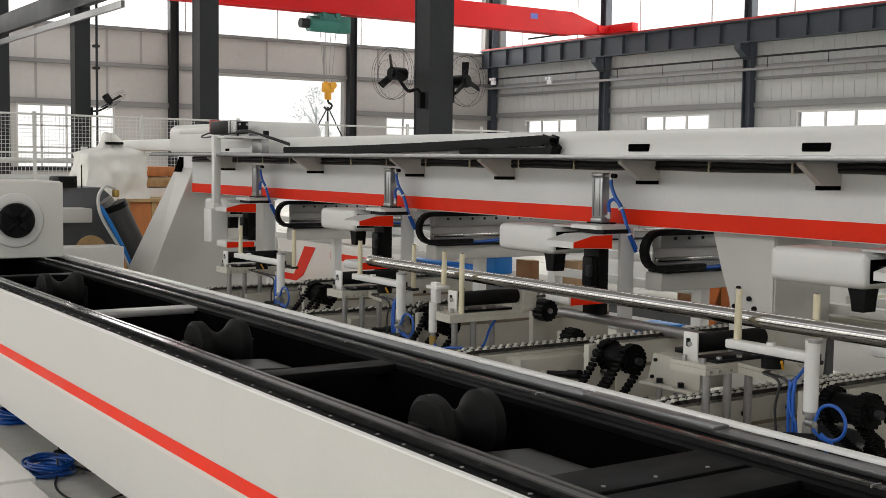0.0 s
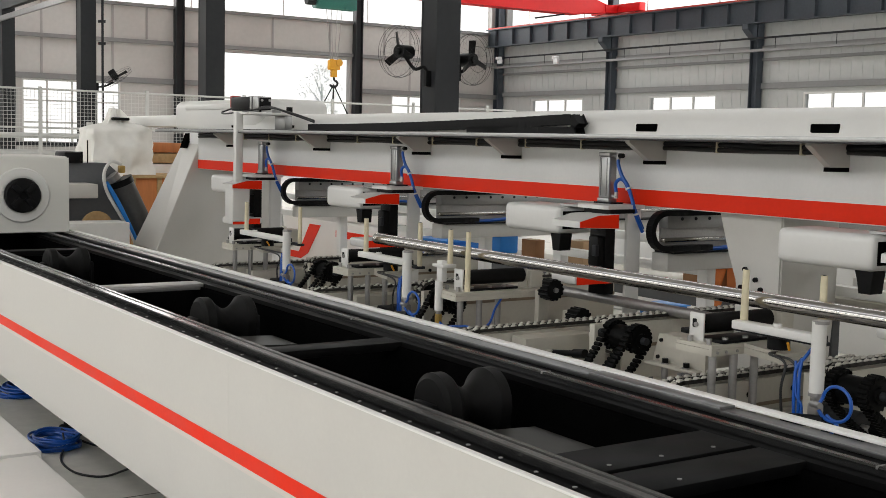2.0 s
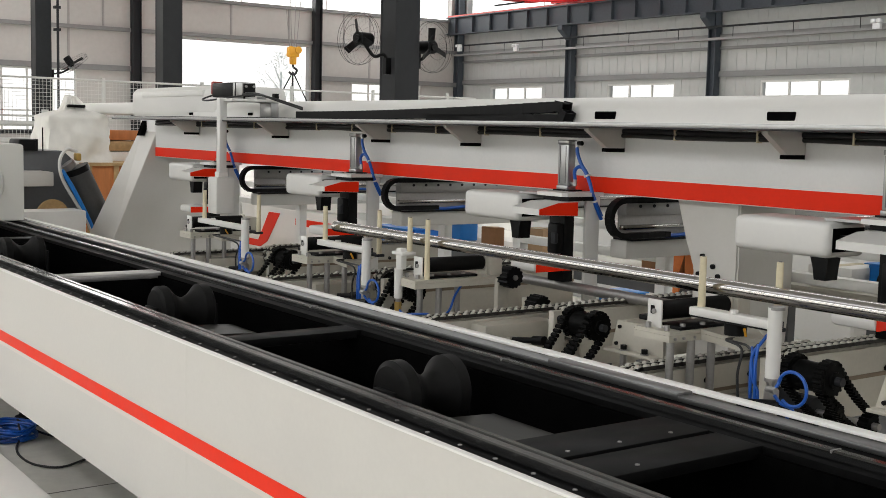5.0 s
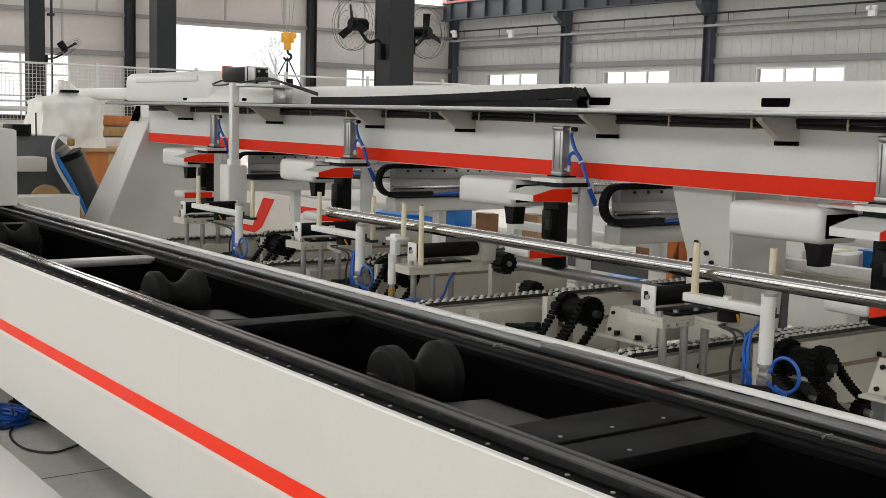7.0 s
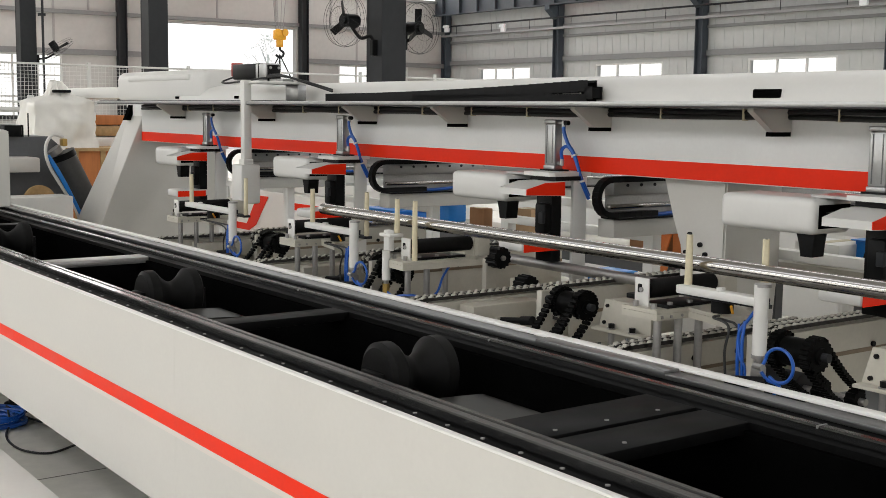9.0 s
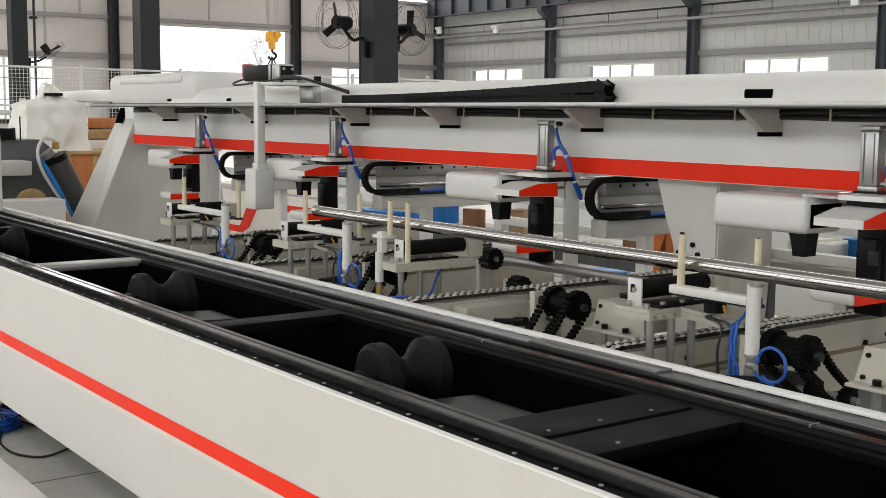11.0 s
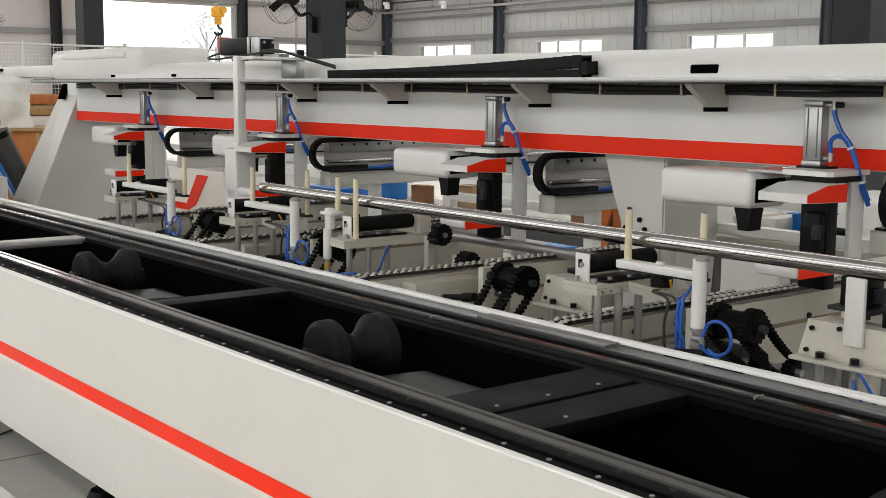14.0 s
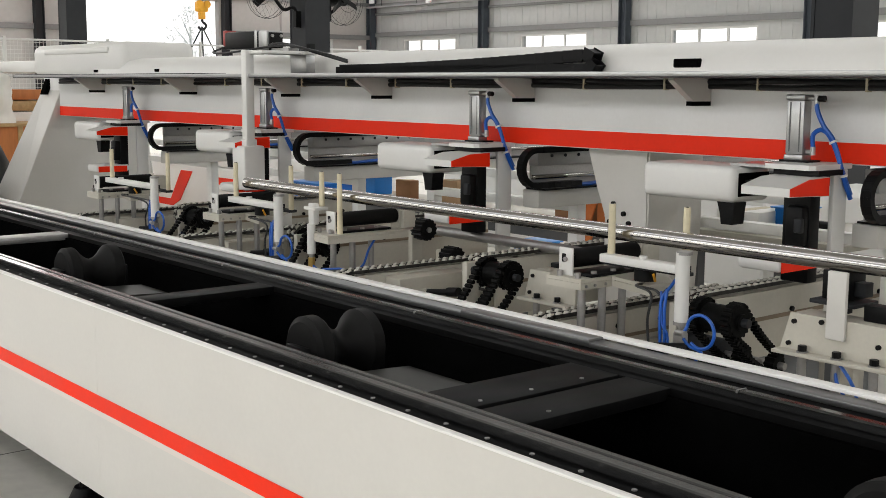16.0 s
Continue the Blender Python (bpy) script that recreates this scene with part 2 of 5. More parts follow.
def wall_with_openings(name, axis, face, out, a0, a1, openings, material, label):
    """A wall in panels round its openings. axis: the way it runs; face: its inner face; out: +1 or -1, the way its thickness goes; openings: (start, end, sill, head)."""
    bm = NB()
    t0, t1 = sorted((face, face + out * 0.3))
    cuts = sorted({a0, a1, *[o[0] for o in openings], *[o[1] for o in openings]})
    for s, e in zip(cuts, cuts[1:]):
        spans = sorted((o[2], o[3]) for o in openings if o[0] <= s and o[1] >= e)
        z = 0.0
        for lo, hi in (*spans, (ROOF, ROOF)):
            if lo > z:
                if axis == "y":
                    bx(bm, t0, t1, s, e, z, lo)
                else:
                    bx(bm, s, e, t0, t1, z, lo)
            z = hi
    return setting(name, bm, material, label, "wall", 0)


DOOR = (18.0, 24.15, 0.0, 4.87)
left_windows = [(-4.8, -1.2, 1.15, 3.5), (3.0, 6.6, 1.15, 3.5), (10.8, 14.4, 1.15, 3.5), (26.2, 29.8, 1.15, 3.5)]
side_windows = [(-41.45 + 7.45 * k, -37.9 + 7.45 * k, 1.15, 3.48) for k in range(0, 6)]
# unseen openings, added to let the low lamp in
added_near_windows = [(-41.45 + 7.45 * k, -36.4 + 7.45 * k, 1.3, 3.9) for k in range(0, 10)]
wall_far = wall_with_openings("wall_far", "y", XL, -1, YB, YW, [(YB + 0.5, YW - 0.5, SILL, HEAD), DOOR, *left_windows], CLAD, "grey clad end wall of the hall with windows and an open doorway")
wall_side = wall_with_openings("wall_side", "x", YW, 1, XL - 0.3, XR + 0.3, [(XL + 0.5, XR - 0.5, SILL, HEAD), *side_windows], CLADS, "grey ribbed metal side wall with a row of windows")
wall_with_openings("wall_near", "x", YB, -1, XL - 0.3, XR + 0.3, [(XL + 0.5, XR - 0.5, SILL, HEAD), *added_near_windows], CLADS, "plain grey metal wall with an added row of unseen windows")
wall_with_openings("wall_end", "y", XR, 1, YB, YW, [(YB + 0.5, YW - 0.5, SILL, HEAD)], CLAD, "plain grey metal end wall")

# bright overcast sky outside the openings
setting("backdrop", bx(NB(), XL - 60, XL - 59.8, -60, 110, -5, 45), DAY, "overcast white sky", "sky")
setting("backdrop", bx(NB(), -130, 70, YW + 60, YW + 60.2, -5, 45), DAY, "overcast white sky", "sky")

# cladding sheets: joints on the end wall, ribs on the side wall
bm = NB()
for k in range(-1, 8):
    y = 8.9 + k * 2.6
    if not 17.5 < y < 24.3:
        bx(bm, XL, XL + 0.03, y - 0.04, y + 0.04, 3.62, 6.38)
    bx(bm, XL, XL + 0.03, y + 1.26, y + 1.34, 5.15, 6.38)
part("joint", bm, mat("joint_grey", (0.3, 0.29, 0.28), 0.6, grain=0.05, scale=10, stain=0.06), wall_far, "darker sheet joints")
for z, d in ((5.05, 0.12), (3.6, 0.1), (6.4, 0.1)):
    bm = NB()
    if z < 4.9:
        bx(bm, XL, XL + 0.14, YB, DOOR[0] - 0.1, z - d, z + d)
        bx(bm, XL, XL + 0.14, DOOR[1] + 0.1, YW, z - d, z + d)
    else:
        bx(bm, XL, XL + 0.14, YB, YW, z - d * 0.6, z + d * 0.6)
    part("girt", bm, mat("girt_grey", (0.2, 0.2, 0.2), 0.6, grain=0.05, scale=10, stain=0.06), wall_far, "horizontal steel girt")
bm = NB()
x = XL + 0.2
while x < 0:
    if not any(a - 0.1 < x < b + 0.1 for a, b, _, _ in side_windows):
        bx(bm, x - 0.035, x + 0.035, YW - 0.01, YW, 0.4, 6.4)
    else:
        bx(bm, x - 0.035, x + 0.035, YW - 0.01, YW, 3.62, 6.4)
    x += 0.42
part("rib", bm, CLADS, wall_side, "", 0)["kind"] = "stuff"
for z, r in ((5.0, 0.09), (3.72, 0.1), (4.62, 0.05)):
    part("girt", bx(NB(), XL, XR, YW - 0.13, YW - 0.025, z - r, z + r), mat("girt_grey", (0.2, 0.2, 0.2), 0.6), wall_side, "horizontal steel girt")

# windows
n_win = 0


def window(axis, face, out, a0, a1, z0, z1, cols, rows):
    global n_win
    n_win += 1
    w = thing("window_%d" % n_win, *((face, (a0 + a1) / 2, z0) if axis == "y" else ((a0 + a1) / 2, face, z0)), "white framed workshop window, bright with daylight", "window", kind="structure")
    bm = NB()

    def bar(s, e, lo, hi, deep=0.09):
        t0, t1 = sorted((face + out * 0.02, face + out * (0.02 + deep)))
        bx(bm, *((t0, t1, s, e) if axis == "y" else (s, e, t0, t1)), lo, hi)
    bar(a0, a1, z0, z0 + 0.07), bar(a0, a1, z1 - 0.07, z1)
    bar(a0, a0 + 0.07, z0 + 0.07, z1 - 0.07), bar(a1 - 0.07, a1, z0 + 0.07, z1 - 0.07)
    for k in range(1, cols):
        x = a0 + (a1 - a0) * k / cols
        bar(x - 0.035, x + 0.035, z0 + 0.07, z1 - 0.07, 0.07)
    part("window_frame", bm, FRAMEW, w)
    for k in range(1, rows):
        bm = NB()
        z = z0 + (z1 - z0) * k / rows
        bar(a0 + 0.07, a1 - 0.07, z - 0.03, z + 0.03, 0.05)
        part("glazing_bar", bm, FRAMEW, w)
    bm = NB()
    t0, t1 = sorted((face - out * 0.06, face + out * 0.02))
    bx(bm, *((t0, t1, a0 - 0.05, a1 + 0.05) if axis == "y" else (a0 - 0.05, a1 + 0.05, t0, t1)), z0 - 0.06, z0)
    part("window_sill", bm, FRAMEW, w)


for a in left_windows:
    window("y", XL, -1, *a, 4, 3)
for a in side_windows[:5]:
    window("x", YW, 1, *a, 3, 2)
# slender mullions in the high glazing
bm = NB()
y = YB + 2
while y < YW - 1:
    bx(bm, XL - 0.16, XL - 0.08, y - 0.03, y + 0.03, SILL, HEAD)
    y += 3.9
part("mullion", bm, FRAMEW, wall_far)
bm = NB()
x = XL + 2
while x < XR - 1:
    bx(bm, x - 0.03, x + 0.03, YW + 0.08, YW + 0.16, SILL, HEAD)
    x += 3.75
part("mullion", bm, FRAMEW, wall_side)


def hcol(name, x, y, wx, wy, top, material, label, group, web="x"):
    """A steel column of H section on a base plate."""
    c = thing(name, x, y, 0, label, "column", group)
    bm = NB()
    t = 0.03
    if web == "x":
        bx(bm, x - wx / 2, x - wx / 2 + t, y - wy / 2, y + wy / 2, 0.03, top)
        bx(bm, x + wx / 2 - t, x + wx / 2, y - wy / 2, y + wy / 2, 0.03, top)
        bx(bm, x - wx / 2 + t, x + wx / 2 - t, y - 0.012, y + 0.012, 0.03, top)
    else:
        bx(bm, x - wx / 2, x + wx / 2, y - wy / 2, y - wy / 2 + t, 0.03, top)
        bx(bm, x - wx / 2, x + wx / 2, y + wy / 2 - t, y + wy / 2, 0.03, top)
        bx(bm, x - 0.012, x + 0.012, y - wy / 2 + t, y + wy / 2 - t, 0.03, top)
    part("shaft", bm, material, c)
    part("base_plate", bx(NB(), x - wx / 2 - 0.08, x + wx / 2 + 0.08, y - wy / 2 - 0.08, y + wy / 2 + 0.08, 0, 0.03), material, c)
    return c


BAY = 7.5
for k in range(6):
    hcol("wall_column", -43.75 + 0.3 + BAY * k if k else XL + 0.25, YW - 0.22, 0.34, 0.3, ROOF, DBLUE, "slate grey steel column against the side wall", "side wall columns")
for y in (1.0, 8.8, 16.6, 24.4):
    hcol("wall_column", XL + 0.2, y, 0.3, 0.34, ROOF, DSTEEL, "dark grey steel column against the end wall", "end wall columns", "y")
for k in range(-2, 5):
    hcol("hall_column", -12.7 - 7.52 * k, 8.3, 0.36, 0.36, ROOF, DSTEEL, "dark grey boxed steel column in the middle of the hall", "hall columns")
for k in range(-2, 5):
    x = -12.7 - 7.52 * k
    c = bpy.data.objects["hall_column" if k == -2 else "hall_column.%03d" % (k + 2)]
    bm = NB()
    bx(bm, x - 0.148, x + 0.148, 8.125, 8.14, 0.04, ROOF)
    bx(bm, x - 0.148, x + 0.148, 8.46, 8.475, 0.04, ROOF)
    part("cover_plate", bm, DSTEEL, c)

# crane runway along the side wall
YC = 31.25
runway = thing("crane_runway", -10, YC, 5.8, "slate grey crane runway girder with stiffeners", "crane rail")
bm = NB()
part("top_flange", bx(bm, XL, XR, YC - 0.17, YC + 0.17, 6.54, 6.58), DBLUE, runway)
part("bottom_flange", bx(NB(), XL, XR, YC - 0.17, YC + 0.17, 5.8, 5.84), DBLUE, runway)
part("web", bx(NB(), XL, XR, YC - 0.012, YC + 0.012, 5.84, 6.54), DBLUE, runway)
part("rail", bx(NB(), XL, XR, YC - 0.04, YC + 0.04, 6.58, 6.66), mat("runway_red", (0.5, 0.04, 0.03), 0.5, grain=0.1, scale=8, stain=0.2), runway, "red painted crane rail")
stiff = solid("stiffener", bx(NB(), -0.02, 0.02, -0.155, -0.012, 5.84, 6.54), DBLUE)
x = XL + 0.7
first = True
while x < 2:
    o = stiff if first else new("stiffener", stiff.data)
    first = False
    o.parent, o.matrix_parent_inverse = runway, Matrix.Translation(-runway.location)
    o.location = (x, YC, 0)
    x += 1.25
for k in range(1, 6):
    x = -43.45 + BAY * k
    bm = NB()
    extrude(bm, [(YW - 0.4, 5.25), (YW - 0.4, 5.79), (YC - 0.2, 5.79), (YC - 0.2, 5.62)], "x", x - 0.14, x + 0.14)
    part("bracket", bm, DBLUE, runway)
# conduit and cable tray along the side wall
ct = thing("cable_tray", -10, YW - 0.5, 5.3, "dark steel cable tray along the side wall", "cable tray")
part("tray", bx(NB(), XL + 0.4, XR - 1, YW - 0.62, YW - 0.42, 4.86, 4.94), mat("tray_grey", (0.24, 0.24, 0.24), 0.5, 0.3, grain=0.05, scale=10, stain=0.1), ct)
part("conduit", cyl(NB(), (XL + 0.5, YW - 0.5, 5.32), (XR - 1, YW - 0.5, 5.32), 0.035, 8), DSTEEL, ct)
for k in range(30):
    part("hanger", cyl(NB(), (XL + 1.4 + k * 2.5, YW - 0.5, 4.94), (XL + 1.4 + k * 2.5, YW - 0.5, 5.3), 0.012, 6), DSTEEL, ct)

# ---- laser bed ----
BZ = 0.877
bed = thing("laser_cutting_bed", -3.6, 1.95, 0, "long white machine bed with orange-red stripe and black open trough", "machine bed")
BX0, BX1 = -9.2, 2.6
# panels of the near side, butted with fine gaps
panel_cuts = [BX0, -6.35, -3.52, -0.7, BX1]
for a, b in zip(panel_cuts, panel_cuts[1:]):
    bm = NB()
    extrude(bm, [(1.497, BZ - 0.004), (1.497, BZ - 0.28), (1.497, 0.254), (1.515, 0.243), (1.53, 0.254), (1.53, BZ - 0.02), (1.512, BZ - 0.004)], "x", a + 0.0003, b - 0.0003)
    part("side_panel", bm, WHITE, bed, "white enamelled side panel")
part("lip", bx(NB(), BX0, BX1, 1.494, 1.514, BZ - 0.003, BZ + 0.003, 0.0015), mat("lip_white", (0.78, 0.77, 0.74), 0.35), bed, "folded white edge")
part("stripe", bx(NB(), BX0, BX1, 1.4935, 1.4965, STRIPE[0], STRIPE[1]), RED, bed, "orange-red stripe")
part("stripe_shadow_line", bx(NB(), BX0, BX1, 1.4938, 1.4966, STRIPE[0] - 0.018, STRIPE[0]), mat("stripe_fade", (0.66, 0.60, 0.54), 0.4), bed, "pale border of the stripe")
# far side panel
part("side_panel", bx(NB(), BX0, BX1, 2.40, 2.43, 0.25, BZ - 0.01, 0.004), WHITE, bed)
# top: near rail, far rail, strips
part("near_deck", bx(NB(), BX0, BX1, 1.53, 1.675, BZ - 0.16, BZ - 0.006, 0.002), DECK, bed, "black top of the near wall")
part("far_deck", bx(NB(), BX0, BX1, 2.17, 2.40, BZ - 0.16, BZ - 0.012, 0.002), DECK, bed, "black top of the far wall")
for y0, y1, z1 in ((1.575, 1.605, 0.016), (1.625, 1.645, 0.010)):
    bm = NB()
    extrude(bm, [(y0, BZ - 0.006), (y0, BZ + z1 - 0.003), (y0 + 0.003, BZ + z1), (y1 - 0.003, BZ + z1), (y1, BZ + z1 - 0.003), (y1, BZ - 0.006)], "x", BX0, BX1)
    part("linear_rail", bm, RAILM, bed, "ground steel guide rail")
part("far_rail", extrude(NB(), [(2.215, BZ - 0.012), (2.215, BZ + 0.004), (2.22, BZ + 0.008), (2.24, BZ + 0.008), (2.245, BZ + 0.004), (2.245, BZ - 0.012)], "x", BX0, BX1), RAILM, bed, "ground steel guide rail")
for a, b, z in ((BX0, -2.72, 0.004), (-2.72, -2.18, 0.010), (-2.18, BX1, 0.002)):
    part("edge_strip", bx(NB(), a, b, 2.335, 2.394, BZ - 0.012, BZ + z, 0.002), mat("strip_grey", (0.13, 0.13, 0.128), 0.3, 0.7, grain=0.05, scale=60, stain=0.12, stretch=(0.1, 1, 1)), bed, "dull metal cover strip")
part("white_edge", bx(NB(), BX0, BX1, 2.395, 2.433, BZ + 0.004, BZ + 0.014, 0.002), mat("lip_white", (0.78, 0.77, 0.74), 0.35), bed, "folded white edge")
k = BX0 + 0.4
while k < BX1:
    part("rail_joint", bx(NB(), k, k + 0.004, 2.212, 2.248, BZ + 0.002, BZ + 0.009), STEEL, bed)
    k += 1.2
# trough
bm = NB()
# the pit's deep shade is part of this black
bx(bm, BX0, BX1, 1.675, 1.69, 0.345, BZ - 0.03)
part("trough_side", bm, INNER_SHADE, bed, "black trough side, its shade put into the colour")
part("trough_side", bx(NB(), BX0, BX1, 2.155, 2.17, 0.345, BZ - 0.03), INNER_SHADE, bed, "black trough side, its shade put into the colour")
part("trough_floor", bx(NB(), BX0, BX1, 1.675, 2.17, 0.33, 0.345), INNER_SHADE, bed, "black trough floor, its shade put into the colour")
part("end_plate", bx(NB(), BX0 - 0.02, BX0, 1.5, 2.43, 0.25, BZ), BLACK, bed)
part("end_plate", bx(NB(), BX1, BX1 + 0.02, 1.5, 2.43, 0.25, BZ), WHITE, bed)
DECK2 = mat("cross_black", (0.0055, 0.0055, 0.0055), 0.4, grain=0.2, scale=60, stain=0.25, spec=0.03)
for x0, x1, m in ((-5.52, -5.40, STEEL), (-3.66, -3.55, DECK2), (-2.09, -1.92, DECK2), (-1.90, -1.755, DECK2), (-7.4, -7.28, DECK2), (0.2, 0.4, DECK2)):
    part("cross_member", bx(NB(), x0, x1, 1.672, 2.175, BZ - 0.042, BZ - 0.012, 0.004), m, bed, "flat cross member over the trough")
bolt = solid("bolt", cyl(NB(), (0, 0, 0), (0, 0, 0.0025), 0.0055, 8), STEEL)
bolt.parent, bolt.matrix_parent_inverse = bed, Matrix.Translation(-bed.location)
bolt.location = (-1.95, 1.74, BZ - 0.012)
spots = [(-1.95, 1.9), (-1.95, 2.07), (-1.79, 1.8)]
spots = [(x, y, BZ - 0.012) for x, y in spots]
k = -8.6
while k < 0.5:
    spots += [(k, 1.662, BZ - 0.006), (k, 1.548, BZ - 0.006)]
    k += 0.13
for p in spots:
    o = new("bolt", bolt.data)
    o.parent, o.matrix_parent_inverse = bed, Matrix.Translation(-bed.location)
    o.location = p


def bed_foot(x, y):
    bm = NB()
    bx(bm, x - 0.06, x + 0.06, y - 0.06, y + 0.06, 0.10, 0.26)
    cyl(bm, (x, y, 0.05), (x, y, 0.12), 0.03, 12)
    cyl(bm, (x, y, 0.0), (x, y, 0.05), 0.075, 20, 0.05)
    part("levelling_foot", bm, BLACK, bed, "black levelling foot")


for x in (-8.2, -6.15, -4.2, -2.2, -0.2):
    bed_foot(x, 1.73), bed_foot(x, 2.2)

# waisted support rollers in the trough


def support_roller(x, hgt, group="support rollers"):
    r = thing("support_roller", x, 1.92, 0.345, "black rubber waisted support roller in the trough", "roller", group)
    ym, half = 1.925, 0.118
    prof = []
    R, w = 0.100, 0.048
    zc = hgt - R
    for k in range(-20, 21):
        u = k / 20
        rad = w + (R - w) * min(1.0, abs(u) / 0.58) ** 1.7
        if abs(u) > 0.9:
            rad -= 0.006 + (abs(u) - 0.9) * 0.1
        prof.append((rad, u * half))
    prof = [(0.078, -half - 0.001), *prof, (0.078, half + 0.001)]
    m = Matrix.Translation((x, ym, zc)) @ Matrix.Rotation(radians(-90), 4, "X")
    part("roller", revolve(NB(), prof, m, 36), RUBBER, r)
    part("axle", cyl(NB(), (x, ym - 0.135, zc), (x, ym + 0.135, zc), 0.018, 12), BLACK, r)
    for y in (ym - 0.142, ym + 0.122):
        part("bearing_plate", bx(NB(), x - 0.05, x + 0.05, y, y + 0.02, 0.345, zc + 0.018, 0.004), BLACK, r)
    part("base_box", bx(NB(), x - 0.09, x + 0.09, ym - 0.15, ym + 0.15, 0.345, zc - 0.13, 0.006), BLACK, r)


for x0, x1 in ((-2.66, -2.10), (-4.44, -4.2)):
    part("chute", extrude(NB(), [(1.69, 0.765), (1.69, 0.78), (2.085, 0.76), (2.085, 0.745)], "x", x0, x1), mat("chute_grey", (0.05, 0.048, 0.043), 0.4, 0.2, grain=0.15, scale=20, stain=0.35), bed, "dull grey sheet chute inside the trough")
for x in ROLLERS:
    support_roller(x, 0.917)

# chuck housing at the bed's far end
ch = thing("chuck_housing", -8.7, 1.95, BZ, "white rounded chuck housing with a black jaw chuck", "chuck")
part("body", bx(NB(), -9.1, -8.4, 1.55, 2.385, BZ, 1.415, 0.03, 3), WHITE, ch)
part("trim", extrude(NB(), [(1.56, 0.885), (2.375, 0.885), (2.375, 1.405), (1.56, 1.405)], "x", -8.402, -8.398), mat("trim_white", (0.66, 0.65, 0.6), 0.4), ch)
m = Matrix.Translation((-8.398, 2.05, 1.145)) @ Matrix.Rotation(radians(90), 4, "Y")
part("ring", revolve(NB(), [(0.19, 0.0), (0.19, 0.012), (0.183, 0.02), (0.13, 0.022), (0.13, 0.012)], m, 40), COVER, ch, "white raised ring")
cf = part("chuck_face", revolve(NB(), [(0.12, 0.0), (0.12, 0.05), (0.11, 0.06), (0.03, 0.06), (0.03, 0.03)], m, 36), BLACK, ch, "black chuck face")
for a in range(4):
    q = m @ Matrix.Rotation(radians(45 + 90 * a), 4, "Z")
    bm = bx(NB(), 0.03, 0.1, -0.02, 0.02, 0.05, 0.085, 0.003)
    bm.transform(q)
    part("jaw", bm, BLACK, cf, "black jaw")

# ---- loading gantry ----
GX0, GX1 = -10.1, 1.2
gantry = thing("loading_gantry", -4.5, 4.0, 0, "long white loading gantry beam with orange-red stripe", "gantry")
for a, b in ((-9.56, GX1),):
    part("beam_panel", bx(NB(), a + 0.001, b - 0.001, 3.8, 4.3, 1.30, 1.615, 0.003), GREYW, gantry, "pale grey beam face")
part("beam_core", bx(NB(), -9.91, GX1, 3.81, 4.29, 1.31, 1.612), GREYW, gantry)
part("stripe", bx(NB(), -9.555, GX1, 3.797, 3.8, 1.304, 1.378), RED, gantry, "orange-red stripe")
# tray and rail in front of the beam's upper edge
part("tray", bx(NB(), -9.55, GX1, 3.42, 3.86, 1.606, 1.614), mat("tray_dark", (0.03, 0.03, 0.03), 0.6), gantry, "dark flat tray")
part("rail", bx(NB(), -9.55, GX1, 3.418, 3.45, 1.610, 1.628, 0.002), ALU, gantry, "bright metal edge rail")
part("rail", bx(NB(), -9.5, GX1, 3.74, 3.77, 1.614, 1.632, 0.002), RAILM, gantry, "steel guide rail")
bm = NB()
pipe(bm, [(GX0 + 0.6 + i * 0.33, 3.782 + 0.003 * math.sin(i * 1.7), 1.571 + 0.003 * math.sin(i * 2.3)) for i in range(33)], 0.011)
part("cable", bm, mat("cable_black", (0.014, 0.014, 0.014), 0.5), gantry, "black cable under the tray")
bm = NB()
pipe(bm, [(GX0 + 0.6 + i * 0.33, 3.782 + 0.003 * math.sin(i * 1.1 + 1), 1.591 + 0.003 * math.sin(i * 1.9)) for i in range(33)], 0.011)
for i in range(22):
    part("cable_tie", bx(NB(), -9.0 + i * 0.45, -8.992 + i * 0.45, 3.768, 3.797, 1.557, 1.604), PIN, gantry)
part("cable", bm, MATS["cable_black"], gantry, "black cable under the tray")
part("rail_cover", bx(NB(), -9.6, -6.6, 3.455, 3.70, 1.6145, 1.634, 0.003), BLACK, gantry, "black strip on the tray")
# rounded cover
bm = NB()
prof = [(3.87, 1.614), (3.885, 1.69), (3.93, 1.735), (4.02, 1.757), (4.15, 1.762), (4.28, 1.757), (4.36, 1.73), (4.38, 1.66), (4.38, 1.614)]
extrude(bm, prof, "x", -9.0, GX1)
part("cover", bm, COVER, gantry, "white rounded top cover", 40)
bm = NB()
bx(bm, -10.35, -8.5, 3.88, 4.5, 1.614, 1.885, 0.07, 4)
part("end_cover", bm, COVER, gantry, "white raised end cover", 40)
bm = NB()
bx(bm, -10.05, -8.75, 3.868, 3.9, 1.80, 1.85, 0.015, 2)
part("cover_moulding", bm, COVER, gantry, "raised moulding on the cover")
bm = NB()
bx(bm, -13.5, -10.3, 4.3, 4.5, 1.66, 1.78, 0.03)
part("rear_duct", bm, COVER, gantry)
# slots are not cut: black blocks paint the shade inside them
for x0 in (-9.02, -7.95):
    part("slot", bx(NB(), x0, x0 + 0.06, 3.868, 3.9, 1.652, 1.672, 0.004), INNER_SHADE, gantry, "small slot in the cover, its shade a black block")
for x0 in (-4.22, -3.19, -2.12, -1.05):
    part("slot", bx(NB(), x0, x0 + 0.14, 3.872, 3.9, 1.648, 1.685, 0.006), INNER_SHADE, gantry, "slot in the cover, its shade a black block")


